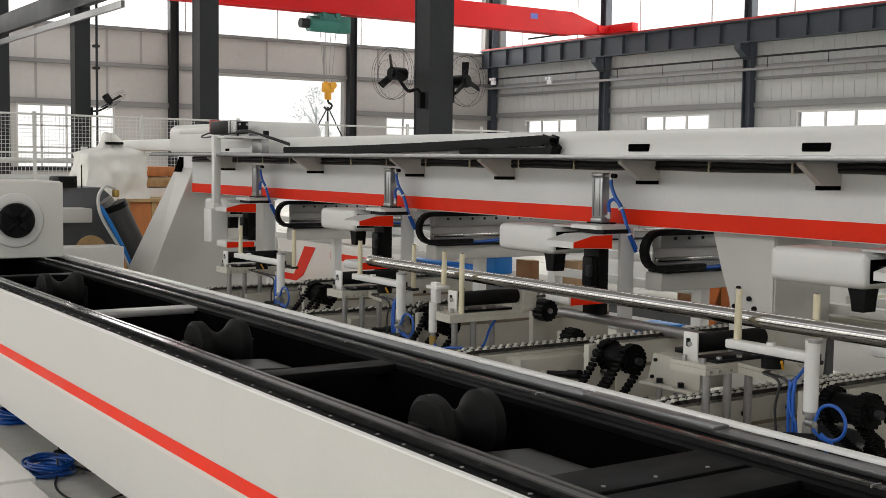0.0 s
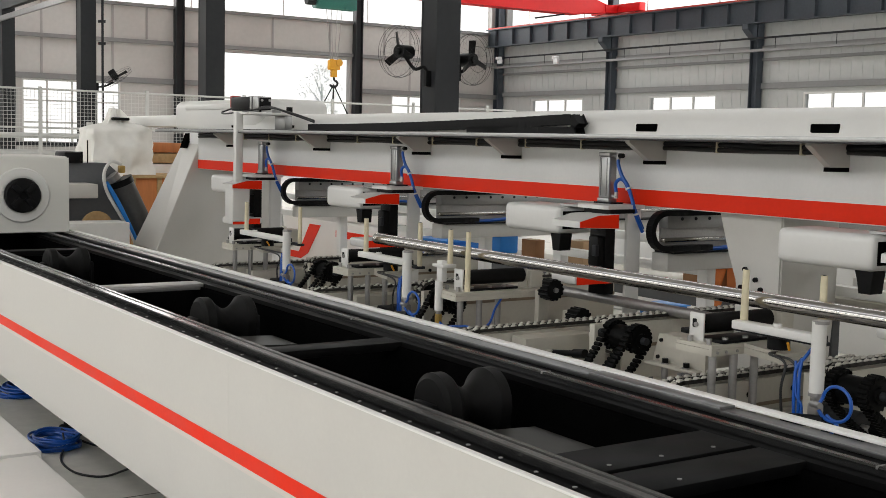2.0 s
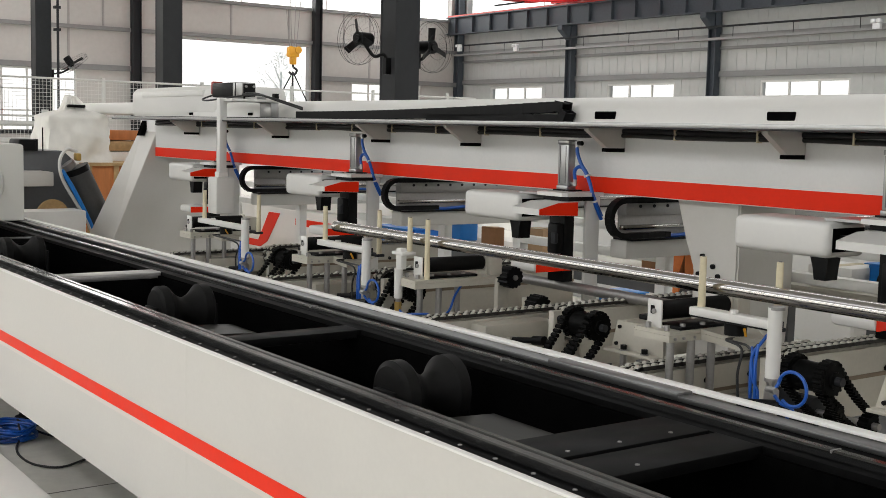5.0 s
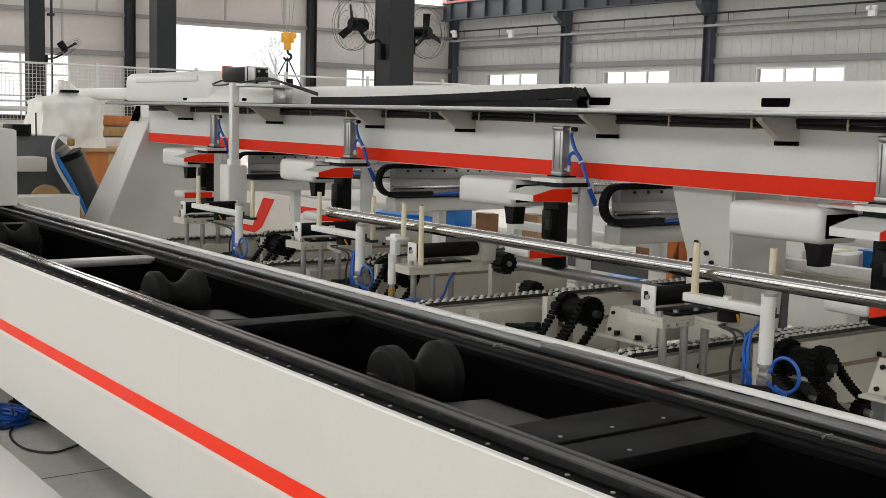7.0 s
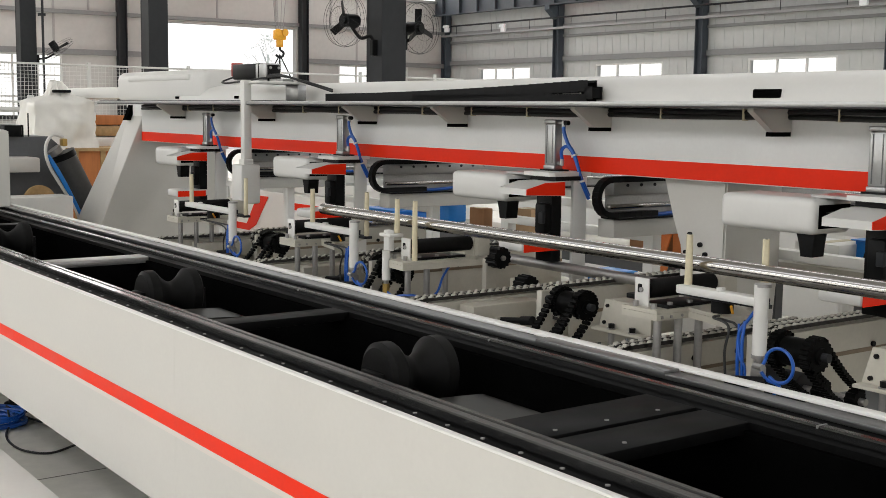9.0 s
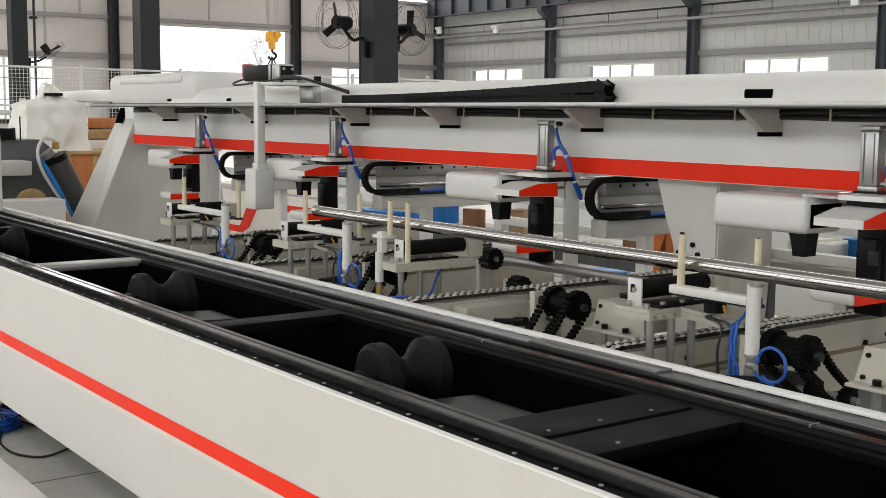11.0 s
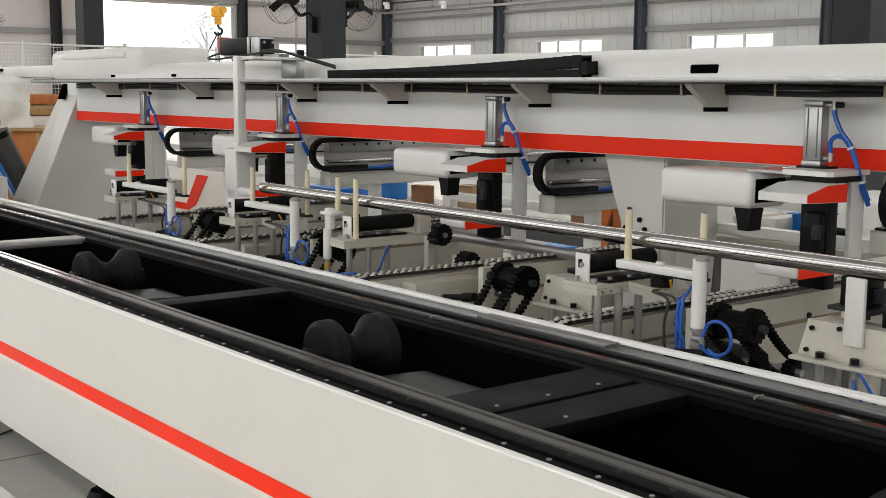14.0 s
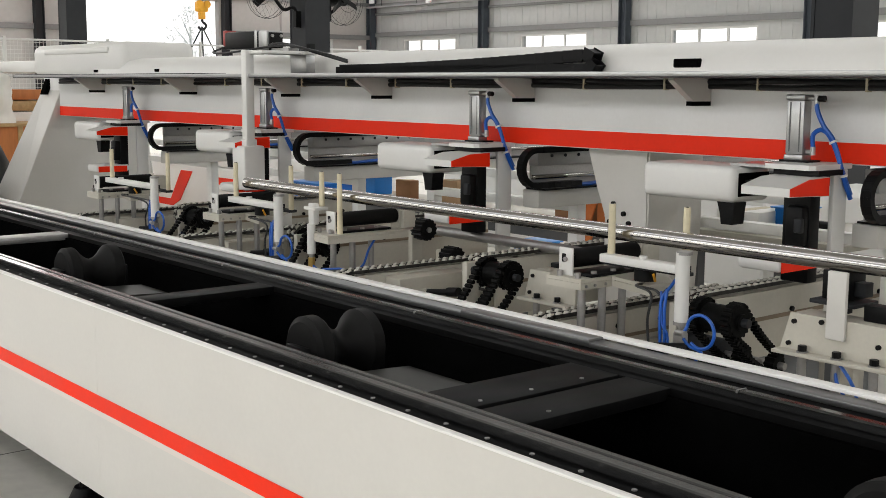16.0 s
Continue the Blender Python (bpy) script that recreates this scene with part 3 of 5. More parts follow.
def tray_bracket(x):
    """A tapered shelf bracket: deep at the beam, shallow at the front, over a black box that paints a notch's shade."""
    bm = NB()
    extrude(bm, [(3.57, 1.604), (3.57, 1.594), (3.69, 1.515), (3.797, 1.515), (3.797, 1.604)], "x", x - 0.03, x)
    part("bracket", bm, WHITE, gantry, "white tapered bracket")
    # no cutout here: the black box is the shade of one
    part("notch", bx(NB(), x - 0.028, x - 0.001, 3.68, 3.797, 1.498, 1.515), INNER_SHADE, gantry)


for x in BRACKETS:
    tray_bracket(x)
# end leg
bm = NB()
extrude(bm, [(3.85, 1.60), (3.425, 0.60), (3.20, 0.08), (3.20, 0.0), (4.75, 0.0), (4.75, 0.10), (4.62, 0.75), (4.55, 1.3), (4.55, 1.60)], "x", -9.95, -9.56)
for v in bm.verts:
    if v.co.x < -9.9 and v.co.y < 3.9:
        v.co.y -= 0.075 * (1.6 - v.co.z)
bmesh.ops.bevel(bm, geom=[e for e in bm.edges if abs(e.verts[0].co.x - e.verts[1].co.x) < 1e-6], offset=0.006, segments=1, affect="EDGES")
part("leg", bm, WHITE, gantry, "white tapered end leg", 0)
# black sliver painted as the shade of a notch in the leg
part("leg_notch", extrude(NB(), [(3.80, 1.60), (3.84, 1.60), (3.79, 1.47), (3.75, 1.47)], "x", -9.86, -9.78), INNER_SHADE, gantry)
# hangers under the beam
for x in (-3.5, 0.6):
    bm = NB()
    extrude(bm, [(x - 0.17, 1.30), (x + 0.19, 1.30), (x + 0.19, 0.95), (x + 0.12, 0.0), (x - 0.06, 0.0), (x - 0.06, 1.0), (x - 0.11, 1.12)], "y", 3.88, 4.25)
    bmesh.ops.bevel(bm, geom=bm.edges[:], offset=0.008, segments=2, affect="EDGES")
    part("support_leg", bm, WHITE, gantry, "white support leg under the beam")
    for dx, z in ((0.0, 1.06), (0.06, 1.02), (0.09, 0.98), (-0.02, 0.98)):
        part("bolt", cyl(NB(), (x + dx, 3.88, z), (x + dx, 3.868, z), 0.011, 10), BLACK, gantry)

# ---- gripper heads under the gantry ----
HX = -2.489
CHAINB = mat("drag_chain_black", (0.007, 0.007, 0.0072), 0.5, grain=0.1, scale=40, stain=0.1, spec=0.12)
CABLE = mat("cable_black", (0.014, 0.014, 0.014), 0.5, grain=0.1, scale=40, stain=0.1)


def arc(cy, cz, r, a0, a1, n):
    return [(cy + r * math.cos(radians(a0 + (a1 - a0) * k / n)), cz + r * math.sin(radians(a0 + (a1 - a0) * k / n))) for k in range(n + 1)]


def gripper_head(x):
    """One head: air cylinder, slide plate, upright, folded arm with red side, housing, drag chain and cross rail."""
    h = thing("gripper_head", x, 3.6, 1.3, "white gripper head with red-sided arm and air cylinder", "gripper", "gripper heads")
    cy_ = NB()
    bx(cy_, x + 0.005, x + 0.078, 3.652, 3.70, 1.335, 1.528, 0.006)
    body = part("cylinder_body", cy_, ALU, h, "extruded aluminium air cylinder")
    # dark strips on the flat face paint the shade inside the profile's grooves
    for dx in (0.020, 0.060):
        part("groove", bx(NB(), x + dx, x + dx + 0.004, 3.6505, 3.653, 1.345, 1.52), mat("groove_shade", (0.12, 0.12, 0.12), 0.5), body)
    for z0, z1 in ((1.315, 1.335), (1.528, 1.547)):
        part("end_cap", bx(NB(), x + 0.002, x + 0.081, 3.649, 3.703, z0, z1, 0.004), ALU, body)
    part("fitting", cyl(NB(), (x + 0.079, 3.675, 1.533), (x + 0.12, 3.675, 1.533), 0.009, 10), STEEL, body)
    part("fitting", cyl(NB(), (x + 0.079, 3.675, 1.345), (x + 0.11, 3.675, 1.345), 0.009, 10), STEEL, body)
    bm = NB()
    pipe(bm, [(x + 0.112, 3.675, 1.52), (x + 0.12, 3.67, 1.49), (x + 0.145, 3.672, 1.44), (x + 0.178, 3.68, 1.395), (x + 0.20, 3.69, 1.33), (x + 0.212, 3.70, 1.27), (x + 0.222, 3.74, 1.185)], 0.0085, 8)
    pipe(bm, [(x + 0.105, 3.675, 1.36), (x + 0.106, 3.67, 1.405), (x + 0.131, 3.675, 1.425), (x + 0.16, 3.68, 1.41), (x + 0.185, 3.69, 1.36), (x + 0.208, 3.705, 1.28), (x + 0.218, 3.745, 1.20)], 0.0085, 8)
    for a, b in (((x + 0.178, 3.683, 1.388), (x + 0.181, 3.684, 1.381)), ((x + 0.211, 3.702, 1.272), (x + 0.212, 3.704, 1.264))):
        part("hose_tie", cyl(NB(), a, b, 0.016, 12), COVER, h, "white cable tie")
    part("elbow", cyl(NB(), (x + 0.112, 3.675, 1.545), (x + 0.112, 3.675, 1.51), 0.010, 10), ALU, h)
    part("elbow", cyl(NB(), (x + 0.105, 3.675, 1.335), (x + 0.105, 3.675, 1.365), 0.010, 10), ALU, h)
    part("regulator_knob", cyl(NB(), (x + 0.12, 3.675, 1.533), (x + 0.145, 3.675, 1.533), 0.011, 10), BLACK, h, "black regulator knob")
    part("air_hose", bm, BLUE, h, "bright blue air hoses")
    part("slide_plate", extrude(NB(), [(x + 0.018, 3.52), (x + 0.195, 3.52), (x + 0.21, 3.54), (x + 0.21, 3.76), (x + 0.018, 3.76)], "z", 1.291, 1.309), COVER, h, "white slide plate")
    part("slide_base", bx(NB(), x + 0.04, x + 0.22, 3.54, 3.69, 1.272, 1.291), BLACK, h)
    part("cylinder_base", bx(NB(), x - 0.01, x + 0.11, 3.64, 3.715, 1.309, 1.316), BLACK, h)
    part("upright", bx(NB(), x + 0.186, x + 0.204, 3.662, 3.745, 0.73, 1.289, 0.003), COVER, h, "white upright")
    part("slide_column", bx(NB(), x + 0.085, x + 0.195, 3.54, 3.60, 0.90, 1.272, 0.006), BLACK, h, "black slide column")
    part("slide_block", bx(NB(), x + 0.12, x + 0.19, 3.50, 3.545, 1.03, 1.17, 0.012), BLACK, h)
    part("sensor", bx(NB(), x + 0.17, x + 0.2, 3.48, 3.50, 1.08, 1.13, 0.004), DSTEEL, h)
    # folded arm: white with a red side
    prof = [(3.35, 1.213), (3.35, 1.242), (3.46, 1.268), (3.58, 1.271), (3.58, 1.205)]
    shell = part("arm_shell", extrude(NB(), prof, "x", x + 0.046, x + 0.237), COVER, h, "white folded arm", 20)
    part("arm_side", extrude(NB(), [(3.352, 1.215), (3.352, 1.24), (3.46, 1.266), (3.578, 1.269), (3.578, 1.207)], "x", x + 0.237, x + 0.2395), RED, shell, "red arm side")
    part("jaw", extrude(NB(), [(x - 0.19, 1.157), (x - 0.112, 1.157), (x - 0.118, 1.12), (x - 0.122, 1.075), (x - 0.17, 1.075), (x - 0.178, 1.12)], "y", 3.53, 3.60), BLACK, h, "black upper jaw")
    # lower arm
    low = part("lower_arm", bx(NB(), x + 0.03, x + 0.205, 3.36, 3.60, 0.955, 1.005, 0.015), COVER, h, "white lower arm")
    part("lower_side", bx(NB(), x + 0.205, x + 0.208, 3.37, 3.58, 0.955, 0.995), RED, low, "red arm side")
    # housing
    hous = part("housing", bx(NB(), x - 0.53, x - 0.096, 3.50, 3.73, 1.157, 1.288, 0.028, 4), COVER, h, "white rounded motor housing")
    # the housing is closed: a black plate paints the shade of its opening
    part("housing_mouth", bx(NB(), x - 0.097, x - 0.092, 3.525, 3.705, 1.18, 1.265, 0.002), INNER_SHADE, hous, "black plate painted as the shaded mouth of the housing")
    part("carrier", bx(NB(), x - 0.092, x + 0.05, 3.56, 3.66, 1.20, 1.24), BLACK, h)
    part("top_plate", bx(NB(), x - 0.16, x + 0.06, 3.56, 3.72, 1.289, 1.299), ALU, h)
    # cross rail behind the beam, carried by a square bar
    y1 = 6.0
    part("cross_bar", bx(NB(), x + 0.16, x + 0.27, 3.86, y1, 1.0, 1.085, 0.006), WHITE, h, "white cross bar")
    crail = part("cross_rail", bx(NB(), x + 0.20, x + 0.26, 3.86, y1, 1.20, 1.285, 0.004), ALU, h, "aluminium cross rail")
    for k in range(9):
        part("bolt", cyl(NB(), (x + 0.26, 3.95 + k * 0.09, 1.245), (x + 0.265, 3.95 + k * 0.09, 1.245), 0.008, 8), DSTEEL, crail)
    part("rail_web", bx(NB(), x + 0.205, x + 0.215, 3.86, y1, 1.095, 1.20), STEEL, h, "grey steel web under the rail")
    part("rail_edge", bx(NB(), x + 0.215, x + 0.245, 3.86, y1, 1.135, 1.155, 0.003), CHROME, h, "bright guide rail")
    part("cable_shelf", bx(NB(), x + 0.18, x + 0.31, 3.86, y1, 1.087, 1.095), BLACK, h)
    bm = NB()
    pipe(bm, [(x + 0.28, 3.9 + 0.12 * k, 1.108 + 0.006 * math.sin(k * 2.1)) for k in range(9)], 0.010)
    part("air_hose", bm, BLUE, h)
    # C-shaped drag chain
    bm = NB()
    path = [(4.35, 1.277), (4.15, 1.277), (3.95, 1.277)] + arc(3.80, 1.195, 0.082, 90, 270, 10) + [(3.95, 1.113), (4.1, 1.113)]
    for (ya, za), (yb, zb) in zip(path, path[1:]):
        d = Vector((0, yb - ya, zb - za))
        n = max(1, round(d.length / 0.034))
        for k in range(n):
            c = Vector((x + 0.30, ya, za)) + d * ((k + 0.5) / n)
            b2 = bx(NB(), -0.02, 0.02, -0.018, 0.018, -0.013, 0.013)
            b2.transform(Matrix.Translation(c) @ Matrix.Rotation(math.atan2(d.z, d.y), 4, "X"))
            me = bpy.data.meshes.new("link")
            b2.to_mesh(me)
            bm.from_mesh(me)
            bpy.data.meshes.remove(me)
            b2.free()
    part("drag_chain", bm, CHAINB, h, "black drag chain bent in a C")
    return h


head = gripper_head(HX)
for x in (-4.225, -6.13, -8.03, -0.62):
    copy_thing(head, pose(x, 3.6, 1.3))



def rear_frame(x):
    """A square-tube support frame behind a head."""
    f = thing("tube_trestle", x, 4.33, 0, "white square tube trestle behind a gripper head", "trestle", "trestles")
    part("post", bx(NB(), x - 1.12, x - 1.05, 4.30, 4.36, 0.0, 1.12, 0.004), ENAMEL, f)
    part("post", bx(NB(), x + 0.03, x + 0.10, 4.30, 4.36, 0.0, 1.0, 0.004), ENAMEL, f)
    part("crossbar", bx(NB(), x - 1.05, x + 0.03, 4.30, 4.36, 0.94, 0.985, 0.004), ENAMEL, f)
    part("top_bar", bx(NB(), x - 1.05, x - 0.3, 4.30, 4.36, 1.075, 1.12, 0.004), ENAMEL, f)
    return f


rf = rear_frame(HX)
for x in (-4.225, -6.13, -8.03, -0.62):
    copy_thing(rf, pose(x, 4.33, 0))

# long frame members behind and below the gantry
rack = thing("loading_rack", -4, 5.0, 0, "cream welded steel rack frame behind the gantry", "rack")
part("long_beam", bx(NB(), -9.4, 1.5, 4.75, 4.85, 0.42, 0.52, 0.005), CREAM, rack, "cream long beam")
for x in (-8.6, -6.7, -4.95, -3.0, -1.2, 0.8):
    part("post", bx(NB(), x, x + 0.1, 4.75, 4.85, 0.0, 0.42, 0.004), CREAM, rack)
part("foot_beam", bx(NB(), -9.4, 1.5, 3.2, 3.3, 0.08, 0.2, 0.004), CREAM, rack)
part("foot_beam", bx(NB(), -9.4, 1.5, 4.4, 4.5, 0.08, 0.2, 0.004), CREAM, rack)

# ---- the long tube ----
tube = thing("steel_tube", -1.8, 2.85, TUBEZ, "long polished steel tube resting against cream pins", "tube")
m = Matrix.Translation((-4.9, 2.85, TUBEZ)) @ Matrix.Rotation(radians(90), 4, "Y")
part("wall", revolve(NB(), [(0.0235, 0.03), (0.0235, 0.0), (0.0250, 0.0), (0.0255, 0.0008), (0.0255, 6.3), (0.0235, 6.3), (0.0235, 6.27)], m, 40), CHROME, tube)
# black disc closes the tube and paints the shade of its bore
part("bore", cyl(NB(), (-4.868, 2.85, TUBEZ), (-4.866, 2.85, TUBEZ), 0.0234, 24), BLACK, tube, "black disc painted as the bore's shade")

# ---- clamp stands ----
SX = -2.615


def clamp_stand(x, arm=True, reach=0.402, shift=0.0):
    """A small stand: stepped plate on a row of round legs, black roller between slotted plates, and pins that hold the tube. x: its legs."""
    s = thing("clamp_stand", x, 2.85, 0, "cream clamp stand on round steel legs with pins beside the tube", "stand", "clamp stands")
    e, q = x + reach - 0.348, x + shift
    part("foot_plate", bx(NB(), x - 0.16, x + 0.10, 2.70, 3.06, 0.0, 0.02), CREAM, s)
    for y in (2.765, 2.862, 2.96):
        part("leg", cyl(NB(), (x - 0.005, y, 0.02), (x - 0.005, y, 0.946), 0.0135, 14), STEEL, s, "round steel leg")
    far = 3.20
    if arm:
        outline = [(x - 0.145, 2.742), (x + 0.012, 2.742), (x + 0.016, 2.885), (x + 0.215, 2.842), (x + 0.22, 2.95), (x + 0.10, 3.06), (x - 0.03, far), (x - 0.145, far)]
    else:
        outline = [(x - 0.145, 2.73), (x + 0.04, 2.71), (x + 0.04, 3.09), (x - 0.02, far), (x - 0.145, far)]
    part("top_plate", extrude(NB(), outline, "z", 0.942, 0.954), CREAM, s, "cream stepped top plate")
    n = 4 if arm else 2
    for (xa, ya), (xb, yb) in zip(outline[:n], outline[1:n + 1]):
        d = Vector((xb - xa, yb - ya, 0))
        b = bx(NB(), 0, d.length, 0.0, 0.004, 0.920, 0.941)
        b.transform(Matrix.Translation((xa, ya, 0)) @ Matrix.Rotation(math.atan2(d.y, d.x), 4, "Z"))
        part("folded_edge", b, CREAM, s)
    for dy in (0.02, 0.06, 0.11):
        part("bolt", cyl(NB(), (x + 0.008, 2.745 + dy, 0.931), (x + 0.019, 2.745 + dy, 0.931), 0.005, 8), STEEL, s)
    part("pad_plate", bx(NB(), x - 0.11, x + 0.005, 2.80, 3.06, 0.954, 0.964, 0.002), BLACK, s, "dark steel pad")
    for dx, y in ((-0.015, 2.83), (-0.012, 2.92), (-0.02, 3.0), (-0.10, 2.76), (-0.02, 2.762)):
        part("nut", cyl(NB(), (x + dx, y, 0.954), (x + dx, y, 0.972), 0.010, 6), STEEL, s)
    # roller between slotted end plates
    for y0, m in ((2.776, COVER), (3.115, CREAM)):
        ep = part("end_plate", bx(NB(), q - 0.123, q - 0.060, y0, y0 + 0.008, 0.958, 1.046, 0.003), m, s, "white slotted end plate")
        part("slot", bx(NB(), q - 0.106, q - 0.090, y0 - 0.002, y0 + 0.001, 0.998, 1.026, 0.004), BLACK, ep)
        part("end_foot", bx(NB(), q - 0.123, q - 0.060, y0 + 0.002, y0 + 0.05, 0.954, 0.962), m, s)
    part("roller", cyl(NB(), (q - 0.090, 2.79, 1.008), (q - 0.090, 3.11, 1.008), 0.032, 20), RUBBER, s, "black roller")
    part("axle", cyl(NB(), (q - 0.090, 2.77, 1.008), (q - 0.090, 3.128, 1.008), 0.008, 10), STEEL, s)
    part("end_block", bx(NB(), q - 0.13, q - 0.04, 3.124, 3.19, 0.954, 1.03, 0.005), CREAM, s, "cream end block")
    if arm:
        part("rod_clamp", bx(NB(), x - 0.175, x - 0.125, 2.79, 2.83, 0.968, 0.985, 0.003), BLACK, s)
        part("slide_cylinder", cyl(NB(), (x + 0.14, 2.905, 0.954), (x + 0.14, 2.905, 0.992), 0.036, 18), BLACK, s, "black slide cylinder")
        part("swing_plate", bx(NB(), x - 0.02, x + reach - 0.07, 2.87, 2.91, 0.992, 1.004, 0.002), DSTEEL, s, "dark swing plate under the arm")
        part("fitting", cyl(NB(), (x + 0.195, 2.89, 0.96), (x + 0.205, 2.87, 0.985), 0.0045, 8), YELLOW, s, "small yellow fitting")
        part("arm_bar", bx(NB(), x + 0.075, e + 0.352, 2.757, 2.800, 1.020, 1.047, 0.004), COVER, s, "white arm bar")
        part("arm_end", bx(NB(), e + 0.352, e + 0.358, 2.760, 2.797, 1.022, 1.045, 0.002), DSTEEL, s)
        part("arm_screw", cyl(NB(), (x + 0.24, 2.778, 1.047), (x + 0.24, 2.778, 1.056), 0.014, 12), COVER, s)
        ram = part("ram", cyl(NB(), (e + 0.348, 2.768, 0.878), (e + 0.348, 2.768, 1.086), 0.0215, 24), COVER, s, "white upright ram")
        part("ram_cap", cyl(NB(), (e + 0.352, 2.77, 1.080), (e + 0.352, 2.77, 1.090), 0.024, 20), STEEL, ram)
        part("ram_collar", cyl(NB(), (e + 0.348, 2.768, 0.868), (e + 0.348, 2.768, 0.878), 0.0235, 20), STEEL, ram)
        part("ram_stem", cyl(NB(), (e + 0.348, 2.768, 0.0), (e + 0.348, 2.768, 0.868), 0.013, 12), STEEL, ram)
        part("ram_clevis", bx(NB(), e + 0.330, e + 0.366, 2.752, 2.784, 0.805, 0.845, 0.005), STEEL, s)
        part("ram_fitting", cyl(NB(), (e + 0.355, 2.74, 0.850), (e + 0.39, 2.735, 0.850), 0.010, 10), ALU, s)
        part("cross_ram", cyl(NB(), (e + 0.25, 2.75, 0.782), (e + 0.40, 2.75, 0.805), 0.018, 14), BLACK, s, "black cross rod")
        ring = [(e + 0.435 + 0.05 * math.cos(a), 2.75, 0.862 + 0.05 * math.sin(a)) for a in [math.pi * (0.95 - 0.14 * k) for k in range(13)]]
        bm = pipe(NB(), [(e + 0.385, 2.735, 0.852), *ring], 0.0052)
        pipe(bm, [(e + 0.385, 2.735, 0.838), (e + 0.40, 2.745, 0.815), (e + 0.43, 2.75, 0.808), (e + 0.44, 2.75, 0.800), (e + 0.425, 2.75, 0.78), (e + 0.41, 2.75, 0.74)], 0.0052)
        part("air_hose", bm, BLUE, s, "blue air hose in a loop")
        bm = pipe(NB(), [(e + 0.31, 2.80, 1.01), (e + 0.285, 2.79, 0.97), (e + 0.262, 2.78, 0.93), (e + 0.262, 2.775, 0.86), (e + 0.265, 2.775, 0.78), (e + 0.27, 2.775, 0.60)], 0.0052)
        pipe(bm, [(e + 0.278, 2.785, 0.965), (e + 0.278, 2.775, 0.90), (e + 0.281, 2.775, 0.82), (e + 0.28, 2.775, 0.62)], 0.0052)
        pipe(bm, [(e + 0.255, 2.785, 0.955), (e + 0.27, 2.775, 0.86), (e + 0.293, 2.775, 0.82), (e + 0.29, 2.775, 0.70)], 0.004)
        part("air_hose", bm, BLUE, s, "blue air hoses down the ram")
        bm = pipe(NB(), [(x + 0.17, 2.87, 0.95), (x + 0.195, 2.80, 0.955), (e + 0.215, 2.785, 0.94), (e + 0.208, 2.78, 0.86), (e + 0.215, 2.78, 0.76), (e + 0.21, 2.78, 0.6)], 0.0042)
        pipe(bm, [(x + 0.18, 2.84, 0.945), (e + 0.215, 2.80, 0.952), (e + 0.25, 2.79, 0.945), (e + 0.275, 2.79, 0.965)], 0.0042)
        part("cable", bm, CABLE, s, "thin black cable")
        pins = ((0.095, 2.792, 1.047), (reach - 0.09, 2.892, 1.004))
    else:
        part("slide", bx(NB(), x - 0.148, x - 0.108, 2.735, 2.765, 0.985, 1.075, 0.004), COVER, s, "white upright slide")
        part("slide_top", bx(NB(), x - 0.175, x - 0.09, 2.73, 2.80, 1.046, 1.060, 0.003), COVER, s)
        part("slide_ram", cyl(NB(), (x - 0.105, 2.722, 0.865), (x - 0.105, 2.722, 0.99), 0.018, 16), COVER, s, "white ram")
        part("ram_stem", cyl(NB(), (x - 0.105, 2.722, 0.0), (x - 0.105, 2.722, 0.865), 0.012, 12), STEEL, s)
        part("brass_fitting", cyl(NB(), (x - 0.105, 2.722, 0.80), (x - 0.105, 2.722, 0.85), 0.015, 10), mat("brass", (0.5, 0.33, 0.1), 0.4, 0.8), s)
        bm = pipe(NB(), [(x - 0.10, 2.72, 0.82), (x - 0.06, 2.73, 0.80), (x + 0.0, 2.75, 0.81), (x + 0.05, 2.80, 0.79), (x + 0.06, 2.86, 0.6)], 0.005)
        pipe(bm, [(x + 0.03, 2.97, 0.94), (x + 0.02, 2.93, 0.88), (x + 0.0, 2.90, 0.80), (x - 0.05, 2.80, 0.77), (x - 0.08, 2.75, 0.62)], 0.005)
        part("air_hose", bm, BLUE, s, "blue air hose")
        pins = ((-0.128, 2.792, 1.06), (0.005, 2.792, 0.954))
    for dx, y, z in pins:
        pin = part("pin", cyl(NB(), (x + dx, y, z), (x + dx, y, 1.205), 0.0125, 16, 0.0105), PIN, s, "cream nylon pin")
        part("pin_tip", cyl(NB(), (x + dx, y, 1.205), (x + dx, y, 1.207), 0.006, 10), DSTEEL, pin)
    return s


clamp_stand(SX)
clamp_stand(-4.995, reach=0.51)
clamp_stand(-6.385, reach=0.67)
clamp_stand(-4.045, arm=False, shift=0.05)

# ---- chain conveyors across the loading bay ----
ROLL = mat("chain_roller", (0.46, 0.445, 0.39), 0.4, 0.0, grain=0.06, scale=60, stain=0.2)
LINKM = mat("chain_link", (0.05, 0.047, 0.043), 0.5, 0.5, grain=0.15, scale=60, stain=0.3)
TAN = mat("groove_tan", (0.2, 0.15, 0.10), 0.6, grain=0.08, scale=30, stain=0.2)
ROLL_ME = None


